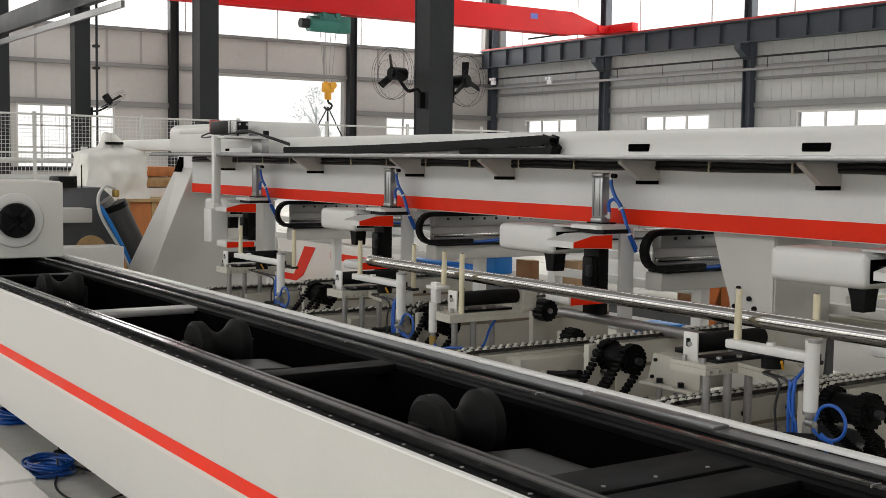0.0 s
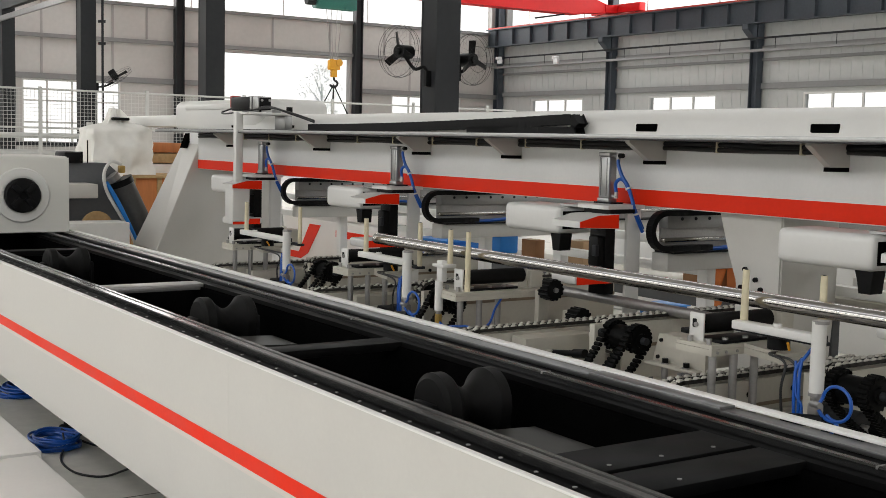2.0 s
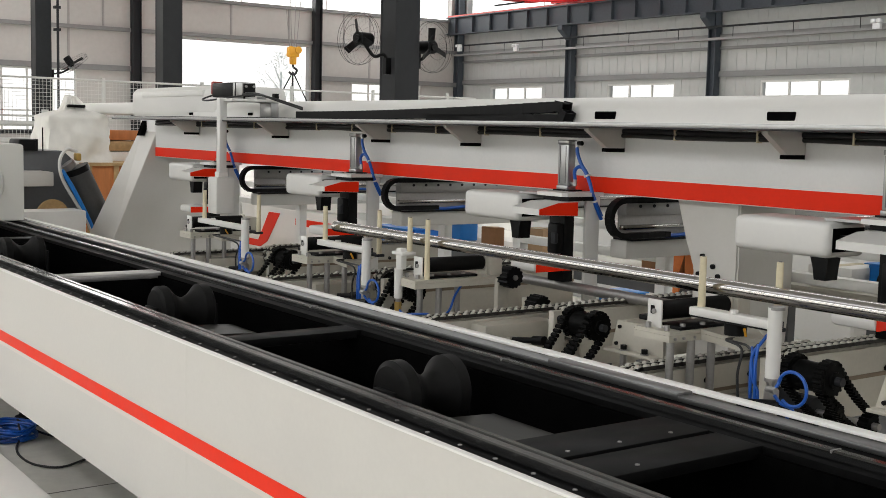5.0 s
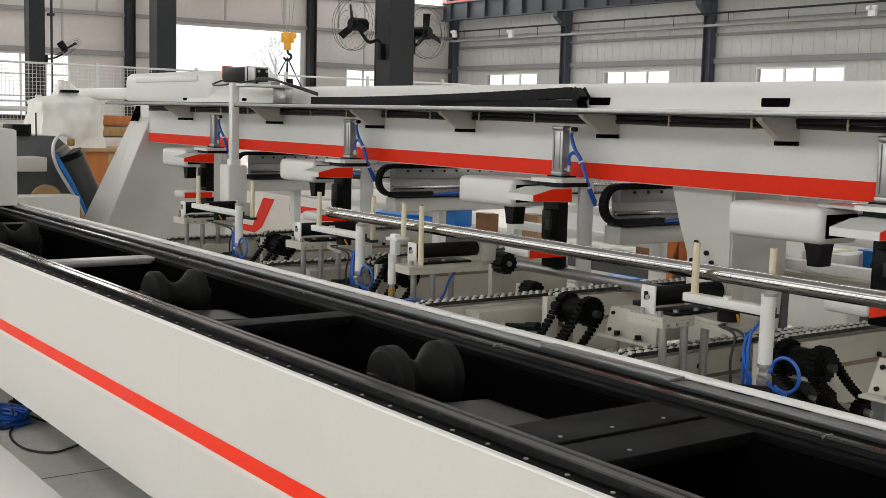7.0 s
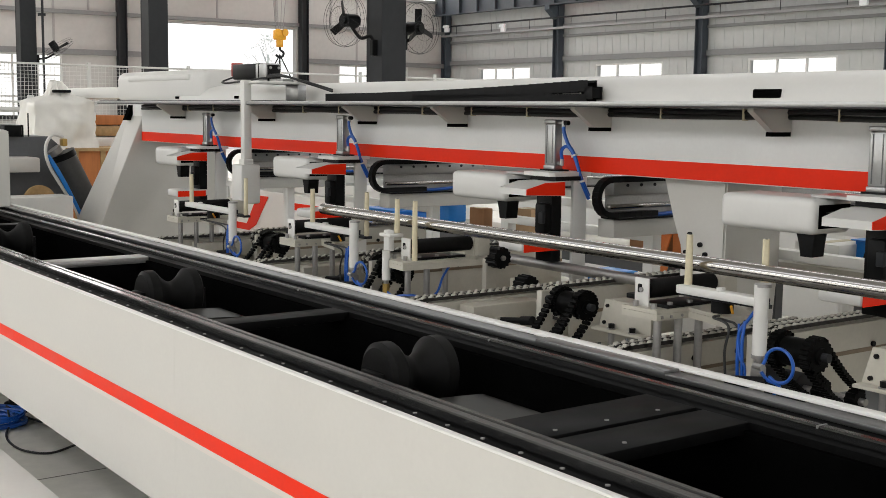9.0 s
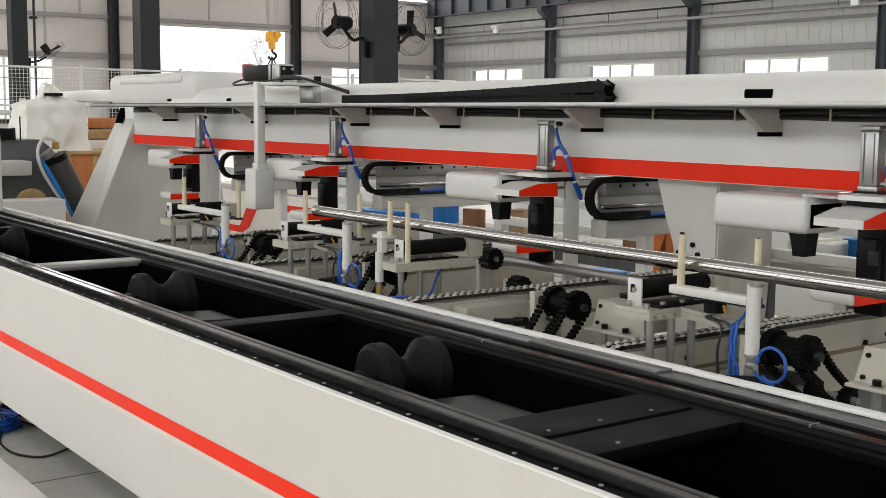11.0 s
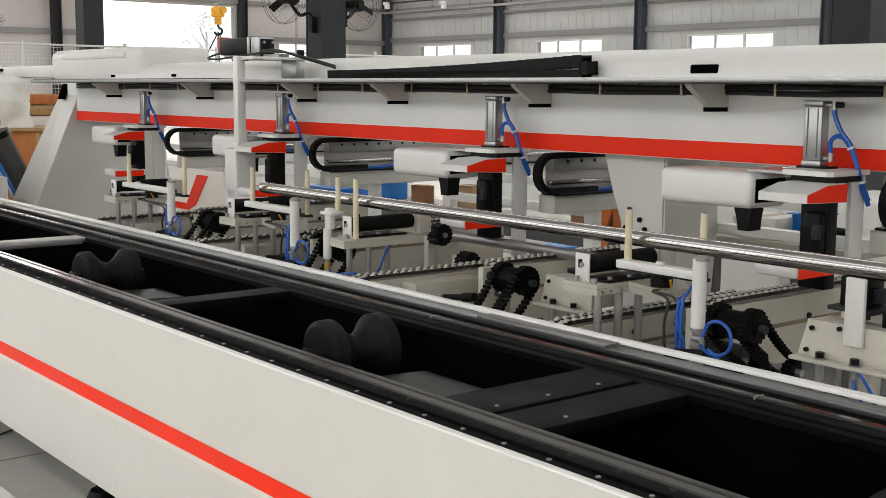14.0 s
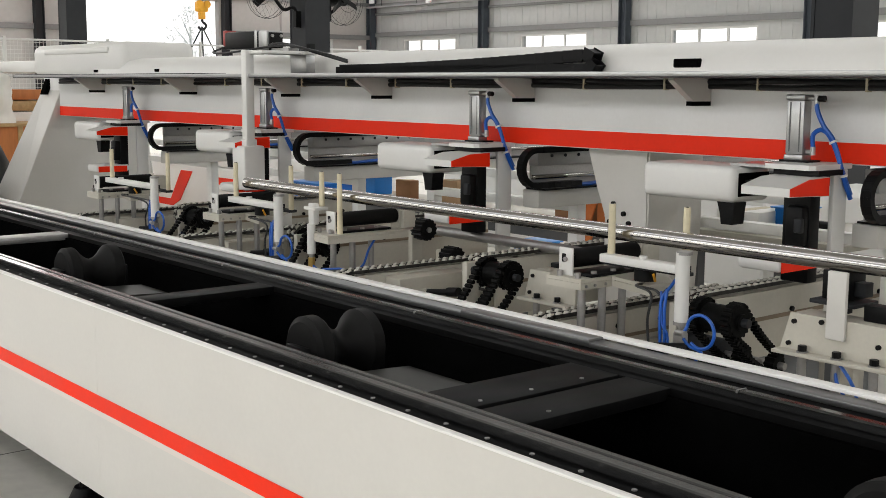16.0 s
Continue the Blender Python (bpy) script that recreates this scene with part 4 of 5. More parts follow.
def chain_run(c, x, y0, y1, z, r):
    """Two rows of rollers with link plates, round a sprocket at the near end."""
    global ROLL_ME
    step = 0.0381
    pts = []
    for k in range(7):
        a = radians(265 - 175 * k / 6)
        pts.append((y0 + r * math.cos(a), z - r + r * math.sin(a)))
    pts += [(y0 + step * (k + 1), z) for k in range(int((y1 - y0) / step))]
    if ROLL_ME is None:
        ROLL_ME = bpy.data.meshes.new("chain_roller")
        b = revolve(NB(), [(0.0115, -0.030), (0.0125, -0.027), (0.0125, -0.013), (0.005, -0.012), (0.005, 0.012), (0.0125, 0.013), (0.0125, 0.027), (0.0115, 0.030)], Matrix.Rotation(radians(90), 4, "Y"), 10)
        b.to_mesh(ROLL_ME)
        b.free()
        ROLL_ME.materials.append(ROLL)
        ROLL_ME.polygons.foreach_set("use_smooth", [True] * len(ROLL_ME.polygons))
        ROLL_ME.set_sharp_from_angle(angle=radians(40))
    bm = NB()
    for i, (y, zz) in enumerate(pts):
        o = new("chain_roller", ROLL_ME)
        o.parent, o.matrix_parent_inverse = c, Matrix.Translation(-c.location)
        o.location = (x, y, zz)
        if i:
            yb, zb = pts[i - 1]
            d = Vector((0, y - yb, zz - zb))
            m = Matrix.Translation((0, (y + yb) / 2, (zz + zb) / 2)) @ Matrix.Rotation(math.atan2(d.z, d.y), 4, "X")
            for sx in (-0.033, -0.008, 0.008, 0.033):
                vs = bmesh.ops.create_cube(bm, size=1.0, matrix=Matrix.Translation((x + sx, 0, 0)) @ m @ Matrix.Diagonal((0.003, 0.046, 0.013, 1)))
    part("link_plate", bm, LINKM, c)["kind"] = "stuff"


def sprocket(bm, x0, x1, y, z, r, teeth=16):
    prof = []
    for k in range(teeth * 4):
        a = 2 * math.pi * k / (teeth * 4)
        rr = r if k % 4 in (0, 1) else r * 0.88
        prof.append((y + rr * math.cos(a), z + rr * math.sin(a)))
    return extrude(bm, prof, "x", x0, x1)


def conveyor(x, front=False):
    """Two chains, one behind the other, each over a cream beam. front: with a box beam before the first."""
    c = thing("chain_conveyor", x, 2.6, 0, "cream chain conveyor with pale rollers and black sprockets", "conveyor", "chain conveyors")
    chain_run(c, x, 2.70, 3.62, 0.824, 0.05)
    chain_run(c, x + 0.17, 3.27, 4.5, 0.858, 0.07)
    part("sprocket", sprocket(NB(), x - 0.006, x + 0.006, 2.70, 0.774, 0.047), BLACK, c, "black sprocket")
    part("sprocket", sprocket(NB(), x + 0.163, x + 0.177, 3.27, 0.788, 0.066), BLACK, c, "black sprocket")
    for y0, y1, x0, z0, z1 in ((2.73, 3.62, x - 0.045, 0.55, 0.808), (2.73, 3.62, x + 0.030, 0.55, 0.808), (3.31, 4.5, x + 0.210, 0.60, 0.842)):
        part("side_plate", bx(NB(), x0, x0 + 0.012, y0, y1, z0, z1, 0.002), CREAM, c, "cream side plate")
    part("chain_guide", bx(NB(), x - 0.012, x + 0.012, 2.74, 3.62, 0.78, 0.811), CREAM, c)
    part("chain_guide", bx(NB(), x + 0.158, x + 0.182, 3.33, 4.5, 0.80, 0.845), CREAM, c)
    part("groove", bx(NB(), x + 0.042, x + 0.045, 2.70, 3.60, 0.715, 0.727), TAN, c, "dark groove")
    part("groove", bx(NB(), x + 0.222, x + 0.225, 3.33, 4.5, 0.735, 0.750), TAN, c, "dark groove")
    part("lower_ledge", bx(NB(), x + 0.042, x + 0.075, 2.70, 3.60, 0.66, 0.70, 0.003), CREAM, c)
    for y in (2.78, 3.0, 3.22, 3.45, 3.75, 4.05, 4.35):
        xx = x + (0.042 if y < 3.5 else 0.222)
        part("bolt", cyl(NB(), (xx, y, 0.76), (xx + 0.010, y, 0.76), 0.010, 8), BLACK, c)
    for y in (2.85, 3.5):
        part("foot", bx(NB(), x - 0.045, x + 0.042, y, y + 0.08, 0.0, 0.55, 0.004), CREAM, c)
    part("foot", bx(NB(), x + 0.14, x + 0.222, 4.2, 4.28, 0.0, 0.60, 0.004), CREAM, c)
    if front:
        part("front_beam", bx(NB(), x + 0.046, x + 0.145, 2.86, 3.22, 0.71, 0.798, 0.005), CREAM, c, "cream box beam")
        part("push_rod", cyl(NB(), (x + 0.20, 2.95, 0.745), (x + 0.40, 2.95, 0.772), 0.012, 12), BLACK, c, "black push rod")
        part("push_knob", cyl(NB(), (x + 0.34, 2.95, 0.764), (x + 0.405, 2.95, 0.773), 0.018, 14), BLACK, c)
        part("rod_stay", bx(NB(), x + 0.19, x + 0.215, 2.93, 2.97, 0.0, 0.757), CREAM, c)
    return c


conveyor(-2.715)
conv = conveyor(-3.86, front=True)
for x in (-5.25, -6.50):
    copy_thing(conv, pose(x, 2.6, 0))


DRIVEM = mat("greased_black", (0.006, 0.006, 0.0058), 0.45, grain=0.3, scale=70, stain=0.3, bump=0.05, spec=0.04)


def chain_drive(x, y, z, ly, lz):
    """Two black sprockets on one hub across the bay, and roller chains to a small sprocket at ly, lz."""
    d = thing("chain_drive", x, y, 0, "black chain drive with toothed sprockets on a hub", "chain drive", "chain drives")
    for xs in (x - 0.125, x):
        part("sprocket", sprocket(NB(), xs - 0.018, xs - 0.008, y, z, 0.053), DRIVEM, d, "black toothed sprocket")
        part("sprocket", sprocket(NB(), xs + 0.008, xs + 0.018, y, z, 0.053), DRIVEM, d, "black toothed sprocket")
        part("small_sprocket", sprocket(NB(), xs - 0.018, xs + 0.018, ly, lz, 0.034, 11), DRIVEM, d)
    part("hub", cyl(NB(), (x - 0.105, y, z), (x - 0.02, y, z), 0.045, 20), DRIVEM, d, "black hub")
    part("hub_cap", cyl(NB(), (x + 0.018, y, z), (x + 0.028, y, z), 0.026, 18), DRIVEM, d)
    part("shaft", cyl(NB(), (x - 0.24, y, z), (x + 0.05, y, z), 0.014, 12), DSTEEL, d)
    part("small_shaft", cyl(NB(), (x - 0.24, ly, lz), (x + 0.04, ly, lz), 0.012, 12), STEEL, d)
    part("motor", cyl(NB(), (x - 0.40, ly, lz), (x - 0.19, ly, lz), 0.05, 18), DSTEEL, d, "dark drive motor")
    part("motor_stand", bx(NB(), x - 0.36, x - 0.24, ly - 0.05, ly + 0.05, 0.0, lz - 0.045, 0.003), CREAM, d)
    part("bearing_stand", bx(NB(), x - 0.235, x - 0.205, y - 0.03, y + 0.03, 0.0, z + 0.03, 0.003), CREAM, d)
    v = Vector((0, ly - y, lz - z))
    nrm = Vector((0, -v.z, v.y)).normalized()
    for xs in (x - 0.125, x):
        bm = NB()
        for side in (-1, 1):
            p0 = Vector((xs, y, z)) + nrm * 0.052 * side
            p1 = Vector((xs, ly, lz)) + nrm * 0.034 * side
            n = max(6, round((p1 - p0).length / 0.0165))
            for k in range(n + 1):
                u = k / n
                p = p0.lerp(p1, u) - Vector((0, 0, 0.014 * math.sin(math.pi * u)))
                cyl(bm, p - Vector((0.016, 0, 0)), p + Vector((0.016, 0, 0)), 0.0085, 8)
        for k in range(12):
            a = math.atan2(v.z, v.y) + math.pi / 2 + math.pi * k / 11
            p = Vector((xs, y + 0.052 * math.cos(a), z + 0.052 * math.sin(a)))
            cyl(bm, p - Vector((0.016, 0, 0)), p + Vector((0.016, 0, 0)), 0.0085, 8)
        part("drive_chain", bm, DRIVEM, d, "black roller chain")["kind"] = "stuff"
    return d


chain_drive(-2.15, 2.95, 0.865, 3.16, 0.70)
chain_drive(-3.166, 2.95, 0.872, 2.79, 0.70)
chain_drive(-4.40, 2.97, 0.85, 2.84, 0.70)
chain_drive(-5.57, 2.97, 0.865, 2.80, 0.70)

# toothed idlers behind the clamp stands
for x, y, z in ((-4.166, 3.32, 0.925), (-3.99, 3.34, 0.815)):
    g = thing("idler_sprocket", x, y, 0, "black toothed idler sprocket on a cream post", "sprocket", "idler sprockets")
    part("wheel", sprocket(NB(), x - 0.01, x + 0.06, y, z, 0.05, 14), BLACK, g)
    part("axle", cyl(NB(), (x - 0.05, y, z), (x + 0.07, y, z), 0.012, 10), STEEL, g)
    part("post", bx(NB(), x - 0.05, x - 0.02, y - 0.03, y + 0.03, 0.0, z + 0.03, 0.003), CREAM, g)


def bracket_stand(x, motor=True, wide=0.62, back=0.0, drop=0.0):
    """A folded plate on round legs with bolts and, where motor, a white post and a black motor behind. x: its raking edge."""
    b = thing("bracket_stand", x, 2.85, 0, "cream folded bracket on round steel legs with black bolts", "stand", "bracket stands")
    y, z = 2.80 + back, 0.852 - drop
    part("front_plate", extrude(NB(), [(x, z), (x + 0.03, z + 0.106), (x + wide, z + 0.106), (x + wide, z)], "y", y, y + 0.008), CREAM, b, "cream folded front plate")
    part("return_flange", bx(NB(), x + 0.03, x + wide, y + 0.008, y + 0.10, z + 0.096, z + 0.104, 0.002), CREAM, b)
    part("base_flange", bx(NB(), x, x + wide, y - 0.042, y, z - 0.006, z + 0.004, 0.002), CREAM, b)
    for dx, dz in ((0.045, 0.083), (0.03, 0.02), (0.13, 0.093), (0.19, 0.09), (0.30, 0.053), (0.40, 0.078)):
        if dx < wide - 0.02:
            part("bolt", cyl(NB(), (x + dx, y, z + dz), (x + dx, y - 0.008, z + dz), 0.007, 8), BLACK, b)
    for dx in (0.085, 0.19, 0.30, 0.44):
        if dx < wide - 0.02:
            part("leg", cyl(NB(), (x + dx, y - 0.02, 0.0), (x + dx, y - 0.02, z - 0.006), 0.0125, 14), STEEL, b, "round steel leg")
            nut = part("nut", cyl(NB(), (x + dx, y - 0.02, z + 0.008), (x + dx, y - 0.02, z + 0.024), 0.012, 6), BLACK, b)
            part("washer", cyl(NB(), (x + dx, y - 0.02, z + 0.004), (x + dx, y - 0.02, z + 0.008), 0.016, 12), STEEL, nut, "bright washer")
    if motor:
        part("post", bx(NB(), x + 0.148, x + 0.205, 2.786, 2.7995, 0.905, 1.09, 0.003), WHITE, b, "white flat post")
        part("motor_tray", bx(NB(), x + 0.06, x + 0.20, 2.84, 2.96, 0.985, 0.997, 0.003), DSTEEL, b)
        part("tray_stem", bx(NB(), x + 0.10, x + 0.14, 2.87, 2.93, 0.956, 0.985), BLACK, b)
        mo = part("motor", bx(NB(), x + 0.085, x + 0.165, 2.86, 2.95, 0.997, 1.080, 0.005), BLACK, b, "small black motor")
        part("motor_plug", bx(NB(), x + 0.165, x + 0.20, 2.89, 2.93, 1.01, 1.05, 0.003), DSTEEL, mo)
        part("valve", bx(NB(), x + 0.22, x + 0.29, 2.85, 2.90, 0.956, 1.0, 0.004), BLACK, b, "black valve")
        part("valve", bx(NB(), x + 0.34, x + 0.40, 2.85, 2.90, 0.956, 0.99, 0.004), BLACK, b, "black valve")
        bm = pipe(NB(), [(x + 0.19, 2.78, 0.845), (x + 0.20, 2.77, 0.80), (x + 0.225, 2.775, 0.75), (x + 0.22, 2.775, 0.66)], 0.005)
        pipe(bm, [(x + 0.20, 2.78, 0.845), (x + 0.24, 2.77, 0.81), (x + 0.26, 2.775, 0.76), (x + 0.27, 2.775, 0.66)], 0.005)
        part("air_hose", bm, BLUE, b, "blue air hose")
    return b


bracket_stand(-1.888)
bracket_stand(-3.115, motor=False, wide=0.26, back=0.18, drop=0.05)
# ---- overhead crane ----
crane = thing("bridge_crane", -35.3, 20, 6.5, "red overhead bridge crane with green hoist trolley", "crane")
CRX = -35.3
bm = NB()
extrude(bm, [(8.6, 7.35), (29.2, 7.35), (30.6, 6.95), (30.6, 6.62), (29.0, 6.5), (8.6, 6.5)], "x", CRX - 0.22, CRX + 0.22)
part("girder", bm, CRED, crane, "bright red box girder")
part("lower_flange", bx(NB(), CRX - 0.3, CRX + 0.3, 8.6, 29.2, 6.47, 6.5), CRED, crane)
part("end_truck", bx(NB(), CRX - 1.3, CRX + 1.5, YC - 0.16, YC + 0.16, 6.68, 7.0, 0.02), CRED, crane, "red end truck")
part("truck_link", bx(NB(), CRX - 0.25, CRX + 0.25, 30.5, YC - 0.16, 6.66, 6.95), CRED, crane)
for x in (CRX - 1.0, CRX + 1.2):
    part("wheel", cyl(NB(), (x, YC - 0.07, 6.76), (x, YC + 0.07, 6.76), 0.1, 18), DSTEEL, crane)
part("brace", cyl(NB(), (CRX + 0.1, 28.6, 6.45), (CRX + 0.1, 27.2, 6.2), 0.03, 8), DSTEEL, crane)
part("marking", bx(NB(), CRX + 0.22, CRX + 0.225, 27.2, 27.55, 6.95, 7.15), mat("marking_blue", (0.08, 0.12, 0.45), 0.5), crane, "small blue marking")
HY = 18.85
hoist = thing("hoist_trolley", CRX, HY, 6.0, "green electric hoist trolley under the crane girder", "hoist")
part("drum", cyl(NB(), (CRX, HY - 0.75, 6.1), (CRX, HY + 0.35, 6.1), 0.26, 22), GREEN, hoist, "green rope drum")
part("motor", cyl(NB(), (CRX, HY - 1.05, 6.1), (CRX, HY - 0.75, 6.1), 0.16, 18), DSTEEL, hoist)
part("frame", bx(NB(), CRX - 0.25, CRX + 0.25, HY - 0.45, HY + 0.35, 6.22, 6.46, 0.03), GREEN, hoist)
part("gearbox", bx(NB(), CRX - 0.18, CRX + 0.22, HY + 0.3, HY + 0.75, 5.85, 6.4, 0.05), GREEN, hoist, "green gearbox")
for dy in (-0.3, 0.2):
    part("wheel", cyl(NB(), (CRX + 0.2, HY + dy, 6.4), (CRX + 0.3, HY + dy, 6.4), 0.09, 16), GREEN, hoist)
for dy in (-0.32, -0.12, 0.1, 0.3):
    part("rope", cyl(NB(), (CRX, HY + dy, 6.0), (CRX, HY + dy * 0.4, 4.15), 0.012, 6), STEEL, hoist, "wire rope")
hook = thing("crane_hook", CRX, HY, 3.5, "yellow hook block with chain slings", "crane hook")
part("block", bx(NB(), CRX - 0.12, CRX + 0.12, HY - 0.2, HY + 0.2, 3.86, 4.2, 0.05, 3), YELLOW, hook, "yellow pulley block")
for dy in (-0.14, 0.14):
    part("sheave", cyl(NB(), (CRX + 0.1, HY + dy, 4.1), (CRX + 0.15, HY + dy, 4.1), 0.12, 18), YELLOW, hook)
part("shank", bx(NB(), CRX - 0.09, CRX + 0.09, HY - 0.1, HY + 0.1, 3.62, 3.9, 0.03), YELLOW, hook)
bm = NB()
pipe(bm, [(CRX, HY, 3.66), (CRX, HY + 0.02, 3.54), (CRX, HY + 0.14, 3.45), (CRX, HY + 0.1, 3.33), (CRX, HY - 0.04, 3.30), (CRX, HY - 0.14, 3.38)], 0.04, 10)
part("hook", bm, DSTEEL, hook, "dark forged hook")
for dx, dy, z in ((0.0, -1.1, 1.5), (0.3, -0.25, 1.5), (-0.3, 0.2, 1.5), (0.0, 1.0, 1.6)):
    part("sling", cyl(NB(), (CRX, HY, 3.38), (CRX + dx, HY + dy, z), 0.025, 6), DSTEEL, hook, "hanging sling")


# ---- wall fans on the columns ----


def column_fan(name_x, y, z, yaw, x=None, tilt=0.0, r=0.33):
    """A wall fan: guard of rings and spokes, motor, three blades, and its bent arm to the column."""
    f = thing("column_fan", name_x, y, z, "dark wire-guarded fan mounted on a steel column", "fan", "column fans")
    q = Matrix.Translation((name_x, y, z)) @ Matrix.Rotation(radians(yaw), 4, "Z") @ Matrix.Rotation(radians(90 + tilt), 4, "X")
    bm = NB()
    for rr, h in ((r, 0.0), (r * 0.97, 0.05), (r * 0.97, -0.05), (r * 0.5, 0.095)):
        pipe(bm, [(rr * math.cos(2 * math.pi * k / 16), rr * math.sin(2 * math.pi * k / 16), h) for k in range(17)], 0.0026, 5, 2)
    for k in range(24):
        a = 2 * math.pi * k / 24
        pipe(bm, [(0.08 * r * math.cos(a), 0.08 * r * math.sin(a), 0.105), (0.6 * r * math.cos(a), 0.6 * r * math.sin(a), 0.09), (r * math.cos(a), r * math.sin(a), 0.0), (0.6 * r * math.cos(a), 0.6 * r * math.sin(a), -0.07)], 0.0008, 4, 2)
    bm.transform(q)
    part("guard", bm, DSTEEL, f, "fine wire guard")
    bm = cyl(NB(), (0, 0, -0.2), (0, 0, 0.02), 0.085, 20)
    cyl(bm, (0, 0, 0.02), (0, 0, 0.05), 0.05, 16)
    bm.transform(q)
    part("motor", bm, BLACK, f, "black motor")
    for k in range(3):
        a = radians(100 + 120 * k)
        bm = NB()
        vs = [bm.verts.new(v) for v in ((0.05, -0.03, 0.015), (r * 0.72, -0.05, 0.05), (r * 0.75, 0.03, 0.0), (0.05, 0.05, -0.015))]
        bm.faces.new(vs)
        g = bmesh.ops.extrude_face_region(bm, geom=bm.faces[:])
        for v in g["geom"]:
            if isinstance(v, bmesh.types.BMVert):
                v.co.z -= 0.004
        bm.transform(q @ Matrix.Rotation(a, 4, "Z"))
        part("blade", bm, BLACK, f, "black blade")
    return f


def fan_arm(f, pts):
    part("arm", pipe(NB(), pts, 0.022, 8), BLACK, f, "bent steel arm")
    p = Vector(pts[-1])
    part("bracket", bx(NB(), p.x - 0.03, p.x + 0.03, p.y - 0.05, p.y + 0.05, p.z - 0.1, p.z + 0.1), BLACK, f)


f1 = column_fan(-12.8, 7.75, 2.69, 15)
fan_arm(f1, [(-12.82, 7.86, 2.62), (-12.75, 7.95, 2.48), (-12.68, 8.05, 2.50), (-12.66, 8.10, 2.36)])
f2 = column_fan(-12.58, 8.72, 2.63, 100)
fan_arm(f2, [(-12.6, 8.68, 2.57), (-12.62, 8.60, 2.48), (-12.66, 8.53, 2.45)])
f3 = column_fan(-27.3, 8.85, 2.87, 150, tilt=55, r=0.42)
fan_arm(f3, [(-27.3, 8.8, 2.78), (-27.4, 8.65, 2.68), (-27.6, 8.49, 2.65)])

# cable tray and drop pipe beside the middle columns
t2 = thing("light_cable_tray", -28, 8.1, 4.7, "light galvanised cable tray between the hall columns", "cable tray")
part("tray", bx(NB(), -46 + 2.3, -24, 8.02, 8.1, 4.66, 4.80), mat("galvanised", (0.2, 0.2, 0.2), 0.45, 0.6, grain=0.08, scale=10, stain=0.12), t2)
part("beam", bx(NB(), -43.7, -20, 8.12, 8.3, 5.0, 5.5), DSTEEL, t2)
dp = thing("drop_pipe", -27.2, 8.5, 2, "thin dark pipe down a hall column", "pipe")
part("pipe", cyl(NB(), (-27.15, 8.5, 1.0), (-27.15, 8.5, 6.0), 0.03, 10), DSTEEL, dp)
for z in (3.6, 4.1, 5.1):
    part("clip", bx(NB(), -27.22, -27.08, 8.42, 8.55, z, z + 0.06), DSTEEL, dp)

# small wall lamps on the side wall
for x, z in ((-42.9, 5.18), (-38.9, 5.02), (-21.7, 5.0)):
    l = thing("emergency_lamp", x, YW - 0.7, z, "small white twin emergency lamp on the side wall", "lamp", "emergency lamps")
    part("box", bx(NB(), x - 0.13, x + 0.13, YW - 0.72, YW - 0.6, z - 0.12, z + 0.06, 0.01), mat("lamp_white", (0.75, 0.76, 0.78), 0.4), l)
    for dx in (-0.1, 0.1):
        part("head", bx(NB(), x + dx - 0.07, x + dx + 0.07, YW - 0.78, YW - 0.65, z + 0.06, z + 0.18, 0.02), mat("lamp_white", (0.75, 0.76, 0.78), 0.4), l)

# ---- mesh fence behind the machine ----
FX = -16.0
fence = thing("mesh_fence", FX, 6, 0, "white welded mesh safety fence with round rails", "fence")
for z in (2.17, 1.66, 1.2, 0.3):
    part("rail", cyl(NB(), (FX, -1, z), (FX, 12, z - 0.06), 0.014 if z > 2 else 0.012, 8), MESHW, fence)
for k in range(9):
    part("post", bx(NB(), FX - 0.02, FX + 0.02, -0.2 + k * 1.45, -0.16 + k * 1.45, 0, 2.18), MESHW, fence)
bm = NB()
y = -1.0
while y < 6.4:
    bx(bm, FX - 0.002, FX + 0.002, y - 0.0022, y + 0.0022, 1.2, 2.15)
    y += 0.05
z = 1.2
while z < 2.15:
    bx(bm, FX - 0.002, FX + 0.002, -1, 6.4, z - 0.0022, z + 0.0022)
    z += 0.05
part("wire_mesh", bm, MESHW, fence, "fine square wire mesh", 0)["kind"] = "stuff"

# low white pipework and steel behind the fence
st = thing("steel_stock_rack", -19, 3.5, 0, "rack stacked with white pipes and dark bars", "rack")
for k in range(7):
    part("bar", cyl(NB(), (-18.5 + 0.1 * (k % 3), -0.5, 0.75 + 0.13 * k), (-18.5, 6.2, 0.75 + 0.13 * k), 0.04, 10), (FRAMEW, DSTEEL, FRAMEW, BLACK)[k % 4], st)
for y in (0.5, 2.2, 3.9, 5.6):
    part("post", bx(NB(), -18.75, -18.65, y, y + 0.08, 0, 1.75), FRAMEW, st)

